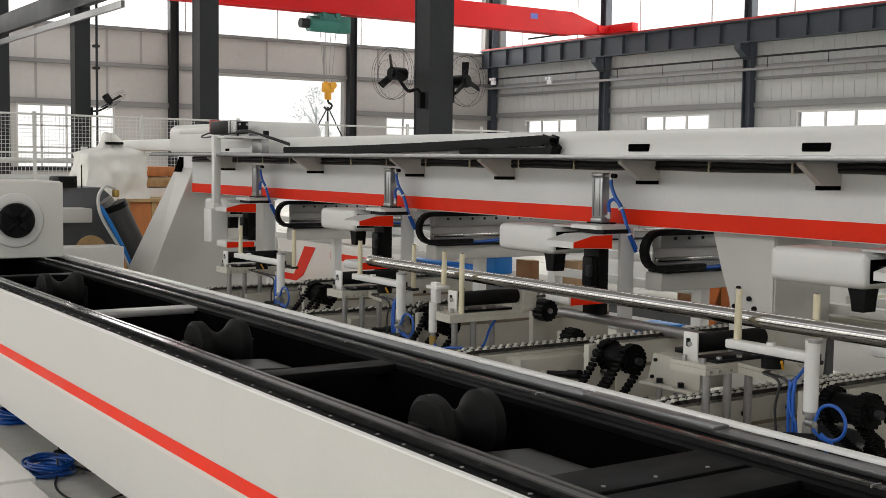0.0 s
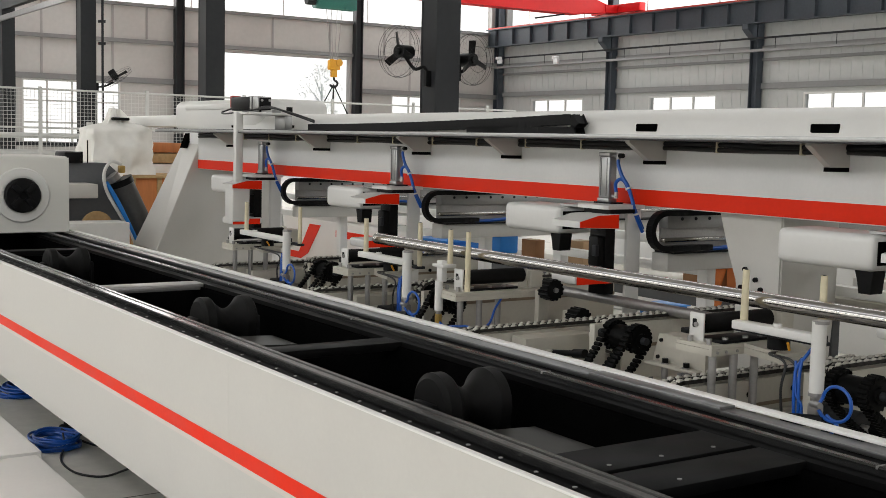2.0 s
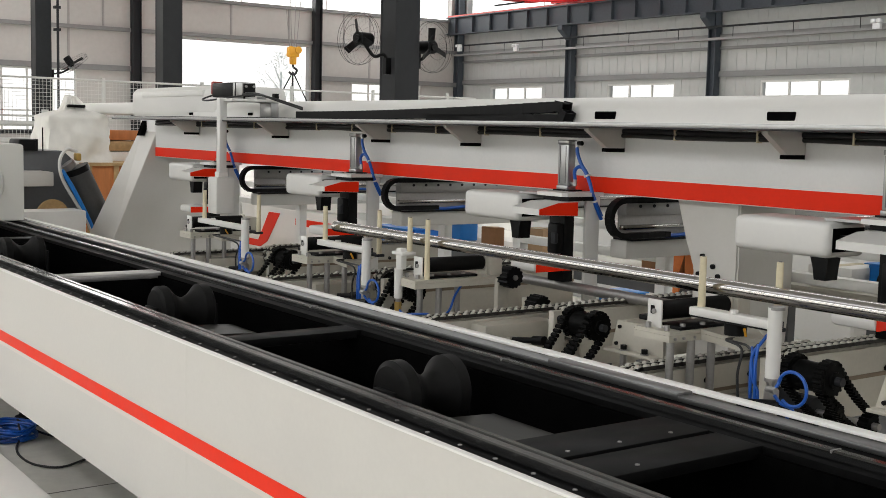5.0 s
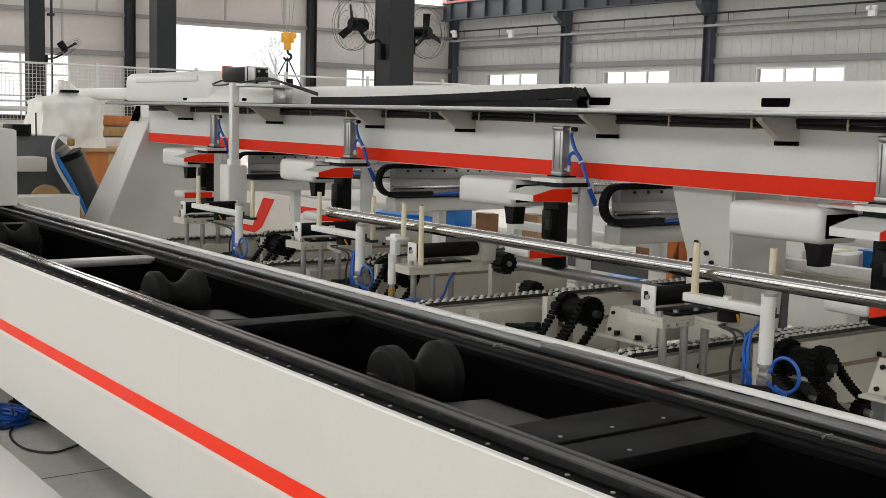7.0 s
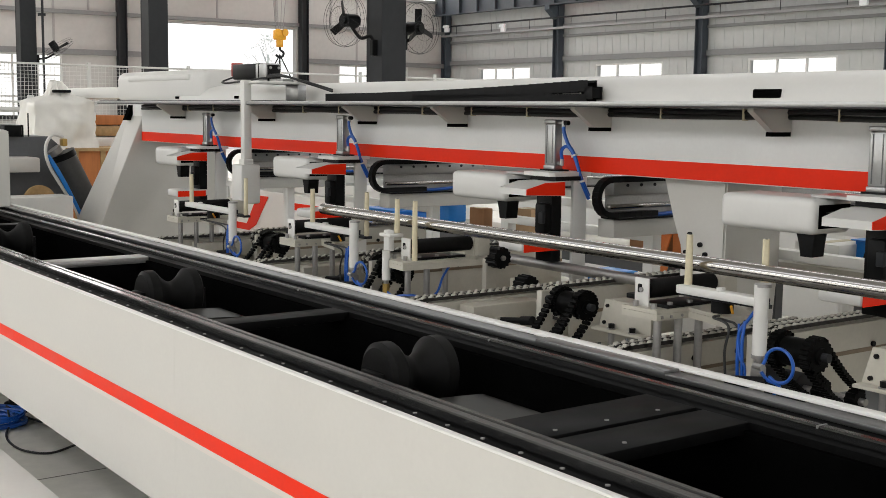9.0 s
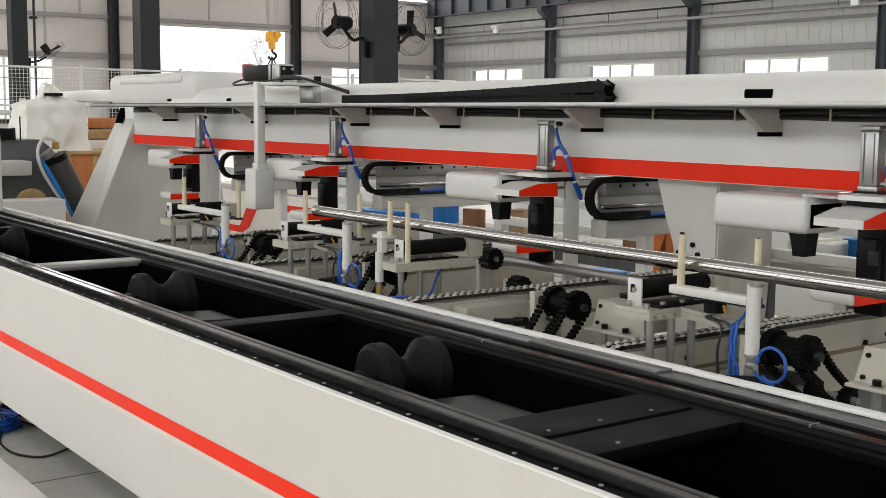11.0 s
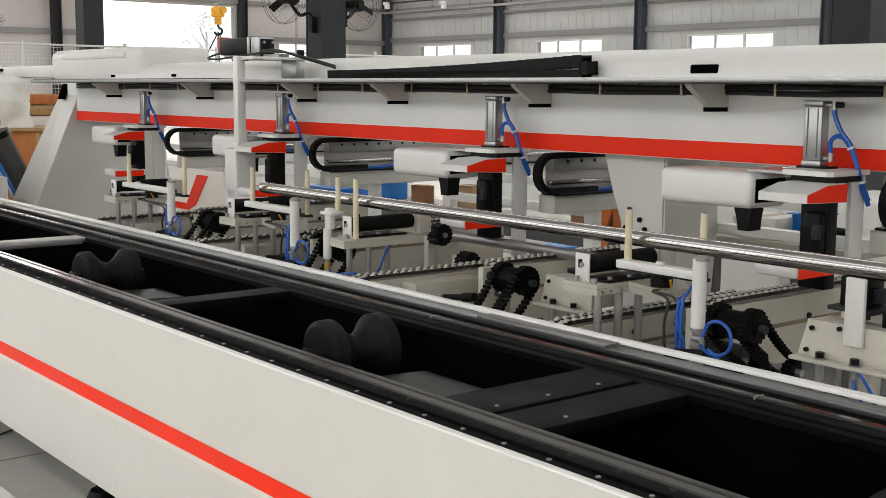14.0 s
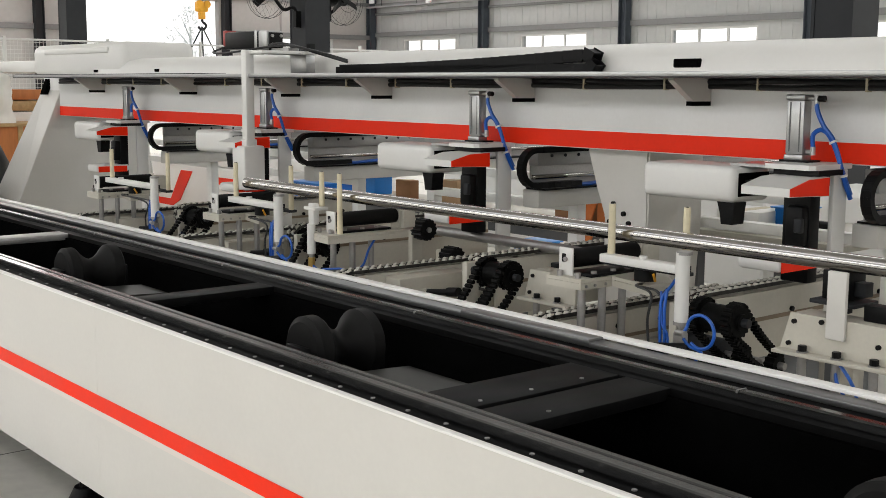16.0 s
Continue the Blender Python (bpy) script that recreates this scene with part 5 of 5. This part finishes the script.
# ---- machine wrapped in film, crate, grey machine, drum ----
bm = NB()
seg, rings = 72, 44
wrap_pts = []
for j in range(rings + 1):
    v = j / rings
    z = 1.0 + 0.84 * v if v < 0.8 else 1.672 + 0.85 * (v - 0.8)
    ring = []
    for k in range(seg):
        a = 2 * math.pi * k / seg
        e = 0.37 if v < 0.74 else (0.37 - 0.22 * ((v - 0.74) / 0.08) ** 1.3 if v < 0.82 else 0.15 - 0.6 * (v - 0.82))
        s = 1 / max(abs(math.cos(a)), abs(math.sin(a))) ** 0.7
        w = e * s * 0.93 + 0.05 * noise.noise(Vector((math.cos(a) * 2.2, math.sin(a) * 2.2, v * 5))) + 0.03 * abs(noise.noise(Vector((math.cos(a) * 5, math.sin(a) * 5, v * 4 + 3)))) + 0.012 * noise.noise(Vector((math.cos(a) * 14, math.sin(a) * 14, v * 9)))
        ring.append(bm.verts.new((-12.3 + 0.8 * w * math.cos(a), 3.98 + w * 0.98 * math.sin(a) * (1 if v < 0.8 else 0.8), z + 0.03 * noise.noise(Vector((a, v * 3, 2.0))))))
    wrap_pts.append(ring)
for a, b in zip(wrap_pts, wrap_pts[1:]):
    for k in range(seg):
        bm.faces.new((a[k], a[(k + 1) % seg], b[(k + 1) % seg], b[k]))
bm.faces.new(wrap_pts[-1])
bm.faces.new(wrap_pts[0][::-1])
wm = thing("wrapped_machine", -12.3, 3.98, 0, "machine wrapped in crumpled white film on a stand", "machine")
part("film", bm, WRAP, wm, "crumpled translucent white film", 60)
part("stand", bx(NB(), -12.6, -12.0, 3.7, 4.25, 0, 1.0), MACHG, wm)
part("dark_gap", bx(NB(), -12.22, -12.15, 3.9, 4.08, 1.72, 1.75, 0.01), BLACK, wm)
crate = thing("wooden_crate", -12.2, 4.5, 0, "orange-brown wooden crate with battens", "crate")
part("box", bx(NB(), -12.5, -11.9, 4.0, 5.2, 0, 1.13, 0.01), ORANGE, crate)
for y in (4.0, 4.28, 4.56, 4.84):
    part("batten", bx(NB(), -11.9, -11.88, y, y + 0.05, 0, 1.13), WOOD, crate)
part("lid", bx(NB(), -12.55, -11.86, 3.96, 5.24, 1.13, 1.16), WOOD, crate)
pal = thing("stacked_goods", -13.2, 4.75, 0, "stack of brown cartons behind the wrapped machine", "cartons")
for k in range(5):
    part("carton", bx(NB(), -13.6, -12.9, 4.45, 5.0, 0.9 + k * 0.12, 1.01 + k * 0.12, 0.01), (WOOD, ORANGE, WRAP)[k % 3], pal)
part("base", bx(NB(), -13.6, -12.9, 4.4, 5.0, 0, 0.9), WOOD, pal)
gm = thing("grey_machine", -10.6, 3.0, 0, "dark grey machine cabinet with white cross panel", "machine")
bm = NB()
extrude(bm, [(2.5, 0.0), (2.5, 1.32), (3.27, 1.32), (3.38, 1.22), (3.38, 0.0)], "x", -10.9, -10.35)
part("body", bm, MACHG, gm, "dark grey body")
part("panel", bx(NB(), -10.35, -10.0, 2.5, 3.08, 1.03, 1.15, 0.01), WHITE, gm, "white cross panel")
part("plinth", bx(NB(), -9.9, -9.6, 2.45, 3.22, 0.0, 0.85, 0.01), ENAMEL, gm, "white lower cabinet")
part("rear_plinth", bx(NB(), -10.35, -9.9, 2.45, 3.22, 0.0, 0.66, 0.01), MACHG, gm)
part("valve", cyl(NB(), (-10.3, 3.02, 1.32), (-10.3, 3.02, 1.42), 0.02, 10), BLACK, gm)
part("antenna", cyl(NB(), (-10.3, 3.08, 1.32), (-10.3, 3.08, 1.52), 0.006, 8), BLACK, gm)
part("dark_box", bx(NB(), -10.5, -10.2, 2.85, 3.0, 1.32, 1.42, 0.02), BLACK, gm)
reel = thing("wooden_reel", -9.9, 3.0, 0.86, "round wooden reel standing on edge behind the cabinet", "reel")
part("flange", cyl(NB(), (-9.95, 3.046, 0.79), (-9.92, 3.046, 0.79), 0.135, 28), WOOD, reel)
part("core", cyl(NB(), (-10.0, 3.046, 0.79), (-9.95, 3.046, 0.79), 0.08, 20), WOOD, reel)
duct = thing("flexible_duct", -10.14, 3.4, 0, "dark leaning suction duct with blue strap and white hose", "duct")
part("body", cyl(NB(), (-10.140, 3.325, 1.166), (-10.140, 3.685, 0.403), 0.098, 22), mat("duct_dark", (0.06, 0.06, 0.058), 0.6, grain=0.1, scale=40, stain=0.2), duct, "dark cylinder")
part("band", cyl(NB(), (-10.140, 3.317, 1.188), (-10.140, 3.339, 1.139), 0.104, 22), BLACK, duct)
part("cap", cyl(NB(), (-10.140, 3.238, 1.220), (-10.140, 3.271, 1.177), 0.06, 18), STEEL, duct)
part("strap", pipe(NB(), [(-10.053, 3.162, 1.166), (-10.031, 3.249, 1.013), (-10.031, 3.358, 0.795), (-10.031, 3.456, 0.577), (-10.031, 3.533, 0.403)], 0.02), BLUEP, duct, "blue strap")
part("hose", pipe(NB(), [(-10.085, 3.304, 1.319), (-10.053, 3.206, 1.340), (-10.031, 3.140, 1.242), (-10.031, 3.162, 1.090), (-10.031, 3.271, 0.893), (-10.031, 3.380, 0.708), (-10.031, 3.489, 0.403)], 0.014), COVER, duct, "white hose")
part("valve", bx(NB(), -10.14, -10.05, 3.29, 3.335, 1.243, 1.308, 0.012), mat("brass", (0.5, 0.33, 0.1), 0.4, 0.8), duct, "brass valve")

# ---- second machine and clutter behind the rack ----
m2 = thing("second_machine", -11.4, 6.8, 0, "white machine housing with orange-red stripes behind the rack", "machine")
part("body", bx(NB(), -14.3, -9.5, 6.5, 7.4, 0.0, 0.62, 0.03), ENAMEL, m2)
part("hood", bx(NB(), -12.7, -9.6, 6.55, 7.4, 0.62, 0.80, 0.05, 3), ENAMEL, m2)
part("stripe", bx(NB(), -14.1, -12.97, 6.494, 6.499, 0.11, 0.19), RED, m2, "orange-red stripe")
part("stripe", extrude(NB(), [(-12.97, 0.11), (-12.78, 0.19), (-12.46, 0.55), (-12.74, 0.55), (-13.02, 0.19), (-12.97, 0.19)], "y", 6.492, 6.499), RED, m2, "slanted orange-red stripe")
part("stripe", bx(NB(), -12.55, -12.29, 6.534, 6.549, 0.64, 0.71), RED, m2, "orange-red stripe")
part("stripe", bx(NB(), -12.08, -10.4, 6.494, 6.499, 0.44, 0.52), RED, m2, "orange-red stripe")
part("gap", bx(NB(), -13.5, -9.55, 6.52, 6.56, 0.575, 0.60), MACHG, m2, "dark gap between the housings")
m3 = thing("third_machine", -6, 8.6, 0, "white machine housings further back", "machine")
for x0, x1, z1, y in ((-9.2, -7.7, 0.95, 7.6), (-7.2, -5.2, 0.75, 7.4), (-4.9, -2.7, 0.85, 7.2), (-2.4, 0.5, 0.8, 7.0)):
    part("housing", bx(NB(), x0, x1, y, y + 0.9, 0.0, z1, 0.04, 3), ENAMEL, m3, "white rounded housing")
part("low_bench", bx(NB(), -9.0, 1.0, 5.3, 5.9, 0.28, 0.36, 0.01), CREAM, m3)
for k, (x, y, z, s) in enumerate(((-8.3, 5.6, 0.36, 0.46), (-7.8, 5.65, 0.36, 0.36), (-7.65, 5.1, 0.42, 0.34), (-7.25, 5.1, 0.42, 0.32), (-6.92, 5.1, 0.78, 0.16), (-5.6, 5.45, 0.36, 0.22), (-3.16, 4.75, 0.90, 0.14))):
    b = thing("plastic_bin", x, y, z, "open blue plastic parts bin", "bin", "blue bins")
    bm = NB()
    bx(bm, x - s / 2, x + s / 2, y - s / 2, y + s / 2, z, z + s * 0.85, 0.01)
    part("body", bm, BLUEP, b)
    part("rim", bx(NB(), x - s / 2 - 0.015, x + s / 2 + 0.015, y - s / 2 - 0.015, y + s / 2 + 0.015, z + s * 0.82, z + s * 0.87, 0.005), BLUEP, b)
CARD = mat("cardboard", (0.30, 0.15, 0.07), 0.75, grain=0.06, scale=30, stain=0.1)


def work_table(x0, x1, y0, y1, z, label):
    """A plain bench: top, apron and four square legs."""
    t = thing("work_table", (x0 + x1) / 2, (y0 + y1) / 2, 0, label, "table", "work tables")
    part("tabletop", bx(NB(), x0, x1, y0, y1, z - 0.03, z, 0.004), CREAM, t)
    part("apron", bx(NB(), x0 + 0.03, x1 - 0.03, y0 + 0.03, y0 + 0.05, z - 0.11, z - 0.03), MACHG, t, "dark apron rail")
    part("lower_shelf", bx(NB(), x0 + 0.05, x1 - 0.05, y0 + 0.05, y1 - 0.05, 0.18, 0.20), MACHG, t, "dark lower shelf")
    for x in (x0 + 0.03, x1 - 0.08):
        for y in (y0 + 0.03, y1 - 0.08):
            part("leg", bx(NB(), x, x + 0.05, y, y + 0.05, 0.0, z - 0.03), MACHG, t)


work_table(-8.1, -7.05, 4.88, 5.35, 0.42, "low cream bench carrying blue bins")
work_table(-7.02, -4.35, 4.88, 5.35, 0.78, "cream work table with dark legs behind the gantry")
work_table(-3.62, -2.75, 4.5, 5.3, 0.90, "cream work table with papers and tools")
for x0, x1, y0, y1, z0, z1, m, what in ((-6.50, -6.34, 4.95, 5.03, 0.78, 0.92, CARD, "brown cardboard carton on the work table"), (-6.02, -5.84, 4.95, 5.08, 0.78, 0.95, mat("tan_board", (0.46, 0.30, 0.17), 0.7, grain=0.05, scale=30, stain=0.1), "pale tan carton on the work table"), (-4.92, -4.62, 4.93, 5.06, 0.78, 0.915, CARD, "brown cardboard carton on the work table"), (-4.60, -4.50, 4.95, 5.02, 0.78, 0.92, ORANGE, "orange-brown carton on the work table"), (-3.46, -3.22, 4.55, 4.8, 0.90, 1.0, ENAMEL, "white carton on the work table")):
    b = thing("carton", (x0 + x1) / 2, (y0 + y1) / 2, z0, what, "carton", "cartons")
    part("box", bx(NB(), x0, x1, y0, y1, z0, z1, 0.005), m, b)
    part("tape", bx(NB(), (x0 + x1) / 2 - 0.025, (x0 + x1) / 2 + 0.025, y0 - 0.002, y1 + 0.002, z1, z1 + 0.002), PIN, b)
tl = thing("power_tool", -3.0, 4.65, 0.90, "black power tool lying on the work table", "tool")
part("body", cyl(NB(), (-3.12, 4.62, 0.945), (-2.88, 4.66, 0.945), 0.045, 14, 0.03), BLACK, tl)
part("grip", bx(NB(), -3.0, -2.95, 4.64, 4.74, 0.90, 0.95, 0.01), BLACK, tl)
part("band", cyl(NB(), (-2.90, 4.657, 0.945), (-2.875, 4.661, 0.945), 0.036, 14), YELLOW, tl, "yellow band")
for x0, y0, r, L in ((-5.3, 3.95, 0.04, 0.9), (-6.7, 4.0, 0.05, 0.8)):
    g = thing("gear_motor", x0, y0, 0, "black geared motor on a cream foot under the gantry", "motor", "gear motors")
    part("body", cyl(NB(), (x0, y0, 0.66), (x0, y0 + 0.32, 0.66), 0.075, 18), BLACK, g)
    part("terminal_box", bx(NB(), x0 - 0.05, x0 + 0.05, y0 + 0.1, y0 + 0.2, 0.72, 0.79, 0.006), BLACK, g)
    part("gearbox", bx(NB(), x0 - 0.09, x0 + 0.09, y0 - 0.12, y0, 0.55, 0.77, 0.01), DSTEEL, g)
    part("foot", bx(NB(), x0 - 0.08, x0 + 0.08, y0 - 0.1, y0 + 0.25, 0.0, 0.585, 0.004), CREAM, g)
for x, y, z in ((-4.55, 4.80, 0.66), (-4.42, 4.60, 0.42)):
    g = thing("strap_end", x, y, 0, "orange lifting strap hanging on the rack", "strap")
    bm = NB()
    extrude(bm, [(x - 0.08, z), (x - 0.02, z), (x + 0.12, z + 0.38), (x + 0.04, z + 0.38)], "y", y, y + 0.012)
    part("strap", bm, mat("strap_orange", (0.72, 0.2, 0.04), 0.6, grain=0.05, scale=60, stain=0.08), g)
    part("strap_tail", bx(NB(), x - 0.08, x - 0.02, y, y + 0.01, 0.0, z), mat("strap_orange", (0.72, 0.2, 0.04), 0.6), g)
t3 = tagged(solid("short_bar", cyl(NB(), (-4.45, 3.6, 0.875), (-3.4, 3.6, 0.875), 0.024, 20), STEEL), "short grey steel bar lying across the conveyors", "bar")

# ---- floor clutter beside the bed ----


def cable_coil(x, y, r, turns, seed):
    rnd = random.Random(seed)
    c = thing("cable_coil", x, y, 0, "loose coil of bright blue cable on the floor", "cable coil", "blue cable coils")
    for t in range(turns):
        bm = NB()
        rr, ph = r * rnd.uniform(0.72, 1.0), rnd.uniform(0, 6.28)
        ox, oy = rnd.uniform(-0.03, 0.03), rnd.uniform(-0.03, 0.03)
        pts = [(x + ox + rr * 1.25 * math.cos(ph + a), y + oy + rr * math.sin(ph + a), 0.008 + 0.0045 * t + 0.004 * math.sin(3 * a + ph)) for a in [2 * math.pi * k / 12 for k in range(13)]]
        pipe(bm, pts, 0.0065, 6, 4)
        part("turn", bm, BLUE, c)
    return c


cable_coil(-5.93, 1.60, 0.115, 13, 1)
cable_coil(-7.24, 1.755, 0.125, 13, 2)
cab = thing("floor_cable", -5.6, 1.6, 0, "thin black cable curling over the floor", "cable")
part("cable", pipe(NB(), [(-6.05, 1.66, 0.06), (-5.95, 1.72, 0.02), (-5.79, 1.79, 0.008), (-5.6, 1.92, 0.008), (-5.42, 1.88, 0.008), (-5.33, 1.75, 0.008), (-5.28, 1.66, 0.008), (-5.30, 1.60, 0.008), (-5.40, 1.545, 0.008), (-5.55, 1.535, 0.008), (-5.70, 1.56, 0.008), (-5.85, 1.62, 0.02), (-5.95, 1.64, 0.06)], 0.0055), CABLE, cab)
slab = thing("white_panel", -5.9, 1.2, 0, "white sheet metal panel lying on a crate by the bed", "panel", "loose white panels")
part("sheet", bx(NB(), -7.4, -5.45, 0.55, 1.405, 0.06, 0.118, 0.006), ENAMEL, slab)
part("support", bx(NB(), -7.35, -5.5, 0.6, 1.36, 0.0, 0.06), MACHG, slab)
slab2 = thing("white_panel", -4.6, 1.0, 0, "white sheet metal panel with dark edge on the floor", "panel", "loose white panels")
part("sheet", bx(NB(), -5.40, -3.6, 0.5, 1.37, 0.05, 0.118, 0.006), ENAMEL, slab2)
part("support", bx(NB(), -5.38, -3.65, 0.55, 1.33, 0.0, 0.05), MACHG, slab2)

# ---- trees outside the doorway ----
# trunk, limbs and leaves share the haze-whitened colour
for i, (x, y, s) in enumerate(((-60, 31.3, 1.1),)):
    tr = thing("tree", x, y, 0, "tree outside the doorway, whitened by painted haze", "tree", "trees outside")
    rnd = random.Random(i)
    part("trunk", cyl(NB(), (x, y, 0), (x, y, 4.2 * s), 0.12, 10, 0.05), LEAF_HAZE, tr)
    for k in range(6):
        a = k * 1.05
        part("limb", cyl(NB(), (x, y, (1.6 + 0.4 * k) * s), (x + 0.9 * math.cos(a), y + 0.9 * math.sin(a), (2.4 + 0.45 * k) * s), 0.04, 6, 0.015), LEAF_HAZE, tr)
    bm = NB()
    for k in range(1100):
        a, h, rr = rnd.uniform(0, 6.28), rnd.uniform(1.4, 5.2) * s, rnd.uniform(0.1, 1.4) * s
        rr *= math.sin(math.pi * min(1, (h / s - 1.0) / 4.4)) ** 0.6
        p = Vector((x + rr * math.cos(a), y + rr * math.sin(a), h))
        q = Matrix.Translation(p) @ Euler((rnd.uniform(0, 3), rnd.uniform(0, 3), rnd.uniform(0, 3))).to_matrix().to_4x4()
        vs = [bm.verts.new(q @ Vector(v)) for v in ((-0.06, 0, 0), (0, -0.03, 0.015), (0.06, 0, 0), (0, 0.03, 0.015))]
        bm.faces.new(vs)
    part("crown", bm, LEAF_HAZE, tr, "many small leaves with haze painted into their colour", 0)["kind"] = "stuff"

# ---- the moving carriage ----
carriage = thing("gantry_carriage", 0, 3.6, 1.632, "white measuring carriage with black servo motor and hanging arm", "carriage")
CX = -8.165
part("arm", bx(NB(), CX - 0.027, CX + 0.027, 3.403, 3.457, 1.20, 1.76, 0.006), COVER, carriage, "white square hanging arm")
part("arm_foot", bx(NB(), CX - 0.035, CX + 0.035, 3.395, 3.465, 1.222, 1.26, 0.006), COVER, carriage)
part("block", bx(NB(), CX - 0.07, CX + 0.07, 3.36, 3.495, 0.975, 1.225, 0.012, 3), COVER, carriage, "white block at the arm's end")
part("plate", bx(NB(), CX - 0.05, CX + 0.16, 3.43, 3.80, 1.738, 1.756, 0.003), COVER, carriage, "white base plate")
part("slider", bx(NB(), CX - 0.02, CX + 0.15, 3.725, 3.785, 1.634, 1.738, 0.004), ALU, carriage, "guide block on the rail")
part("motor", bx(NB(), CX - 0.66, CX - 0.25, 3.655, 3.755, 1.778, 1.882, 0.012, 2), BLACK, carriage, "black servo motor")
part("motor_cap", bx(NB(), CX - 0.70, CX - 0.66, 3.665, 3.745, 1.80, 1.895, 0.008), mat("motor_red", (0.35, 0.05, 0.04), 0.5), carriage, "red connector cap")
part("motor_band", bx(NB(), CX - 0.30, CX - 0.27, 3.652, 3.758, 1.775, 1.885, 0.004), ALU, carriage)
part("gearbox", bx(NB(), CX - 0.25, CX - 0.15, 3.65, 3.76, 1.77, 1.88, 0.008), ALU, carriage, "silver gearbox")
part("flange", bx(NB(), CX - 0.15, CX - 0.135, 3.66, 3.75, 1.75, 1.87, 0.004), BLACK, carriage)
for y, z in ((3.675, 1.80), (3.735, 1.80), (3.675, 1.85), (3.735, 1.85)):
    part("screw", cyl(NB(), (CX - 0.135, y, z), (CX - 0.125, y, z), 0.009, 8), STEEL, carriage)
part("mount", bx(NB(), CX - 0.62, CX + 0.05, 3.67, 3.74, 1.757, 1.777), ALU, carriage)
part("stop", bx(NB(), CX + 0.10, CX + 0.14, 3.76, 3.79, 1.757, 1.80), BLACK, carriage)
bm = NB()
pipe(bm, [(CX - 0.66, 3.68, 1.80), (CX - 0.74, 3.62, 1.765), (CX - 0.55, 3.57, 1.752), (CX - 0.3, 3.58, 1.765), (CX + 0.02, 3.66, 1.79), (CX + 0.2, 3.74, 1.76), (CX + 0.42, 3.82, 1.705)], 0.0065)
part("motor_cable", bm, CABLE, carriage, "black motor cable")
bm = NB()
pipe(bm, [(CX - 0.2, 3.66, 1.79), (CX + 0.0, 3.68, 1.80), (CX + 0.22, 3.76, 1.745), (CX + 0.42, 3.82, 1.695)], 0.008)
part("encoder_cable", bm, CABLE, carriage, "black encoder cable")

# drag chain: each link travels with the carriage, turns over at the bend and lies down on the tray
SPEED = 0.1432
LX, LR, PITCH = -4.70, 0.032, 0.06
drag = thing("drag_chain", 0, 3.82, 1.615, "black plastic drag chain from the tray to the carriage", "drag chain")
link_me = bpy.data.meshes.new("link")
b = NB()
bx(b, -0.0298, 0.0298, -0.033, -0.027, -0.026, 0.026)
bx(b, -0.0298, 0.0298, 0.027, 0.033, -0.026, 0.026)
bx(b, -0.024, 0.024, -0.027, 0.027, 0.014, 0.020)
bx(b, -0.024, 0.024, -0.027, 0.027, -0.020, -0.014)
b.to_mesh(link_me)
b.free()
link_me.materials.append(CHAINB)
CZ0 = 1.642               # middle of a link on the tray


def link_pose(s, t):
    """The pose of the link s metres of chain away from the carriage, at t seconds, in the chain's space."""
    start, bend = CX + 0.42 + SPEED * t, LX - LR - 0.02 + SPEED * t / 2
    run = bend - start
    top = CZ0 + 2 * LR
    if s < run:
        u = s / run
        z = CZ0 + 0.012 + (top - CZ0 - 0.012) * u ** 1.9
        return pose(start + s, 0, z - 1.615)
    over = s - run
    if over < math.pi * LR:
        a = over / LR
        return pose(bend + LR * math.sin(a), 0, CZ0 + LR + LR * math.cos(a) - 1.615, 0, math.degrees(a))
    return pose(bend - (over - math.pi * LR), 0, CZ0 - 1.615, 0, 180)


links = []
for k in range(62):
    o = new("link", link_me)
    o.parent = drag
    links.append(o)
# the part of the lower run that never moves
for k in range(5):
    o = new("link", link_me)
    o.parent = drag
    o.matrix_basis = pose(-5.25 - k * PITCH, 0, CZ0 - 1.615, 0, 180)


def motions():
    speed = SPEED
    ts = (0.0, 4.0, 8.0, 12.0, 16.0)
    walk(carriage, [(t, pose(speed * t, 3.6, 1.632)) for t in ts])
    for k, o in enumerate(links):
        walk(o, [(0.5 * i, link_pose(k * PITCH, 0.5 * i)) for i in range(33)])


motions()
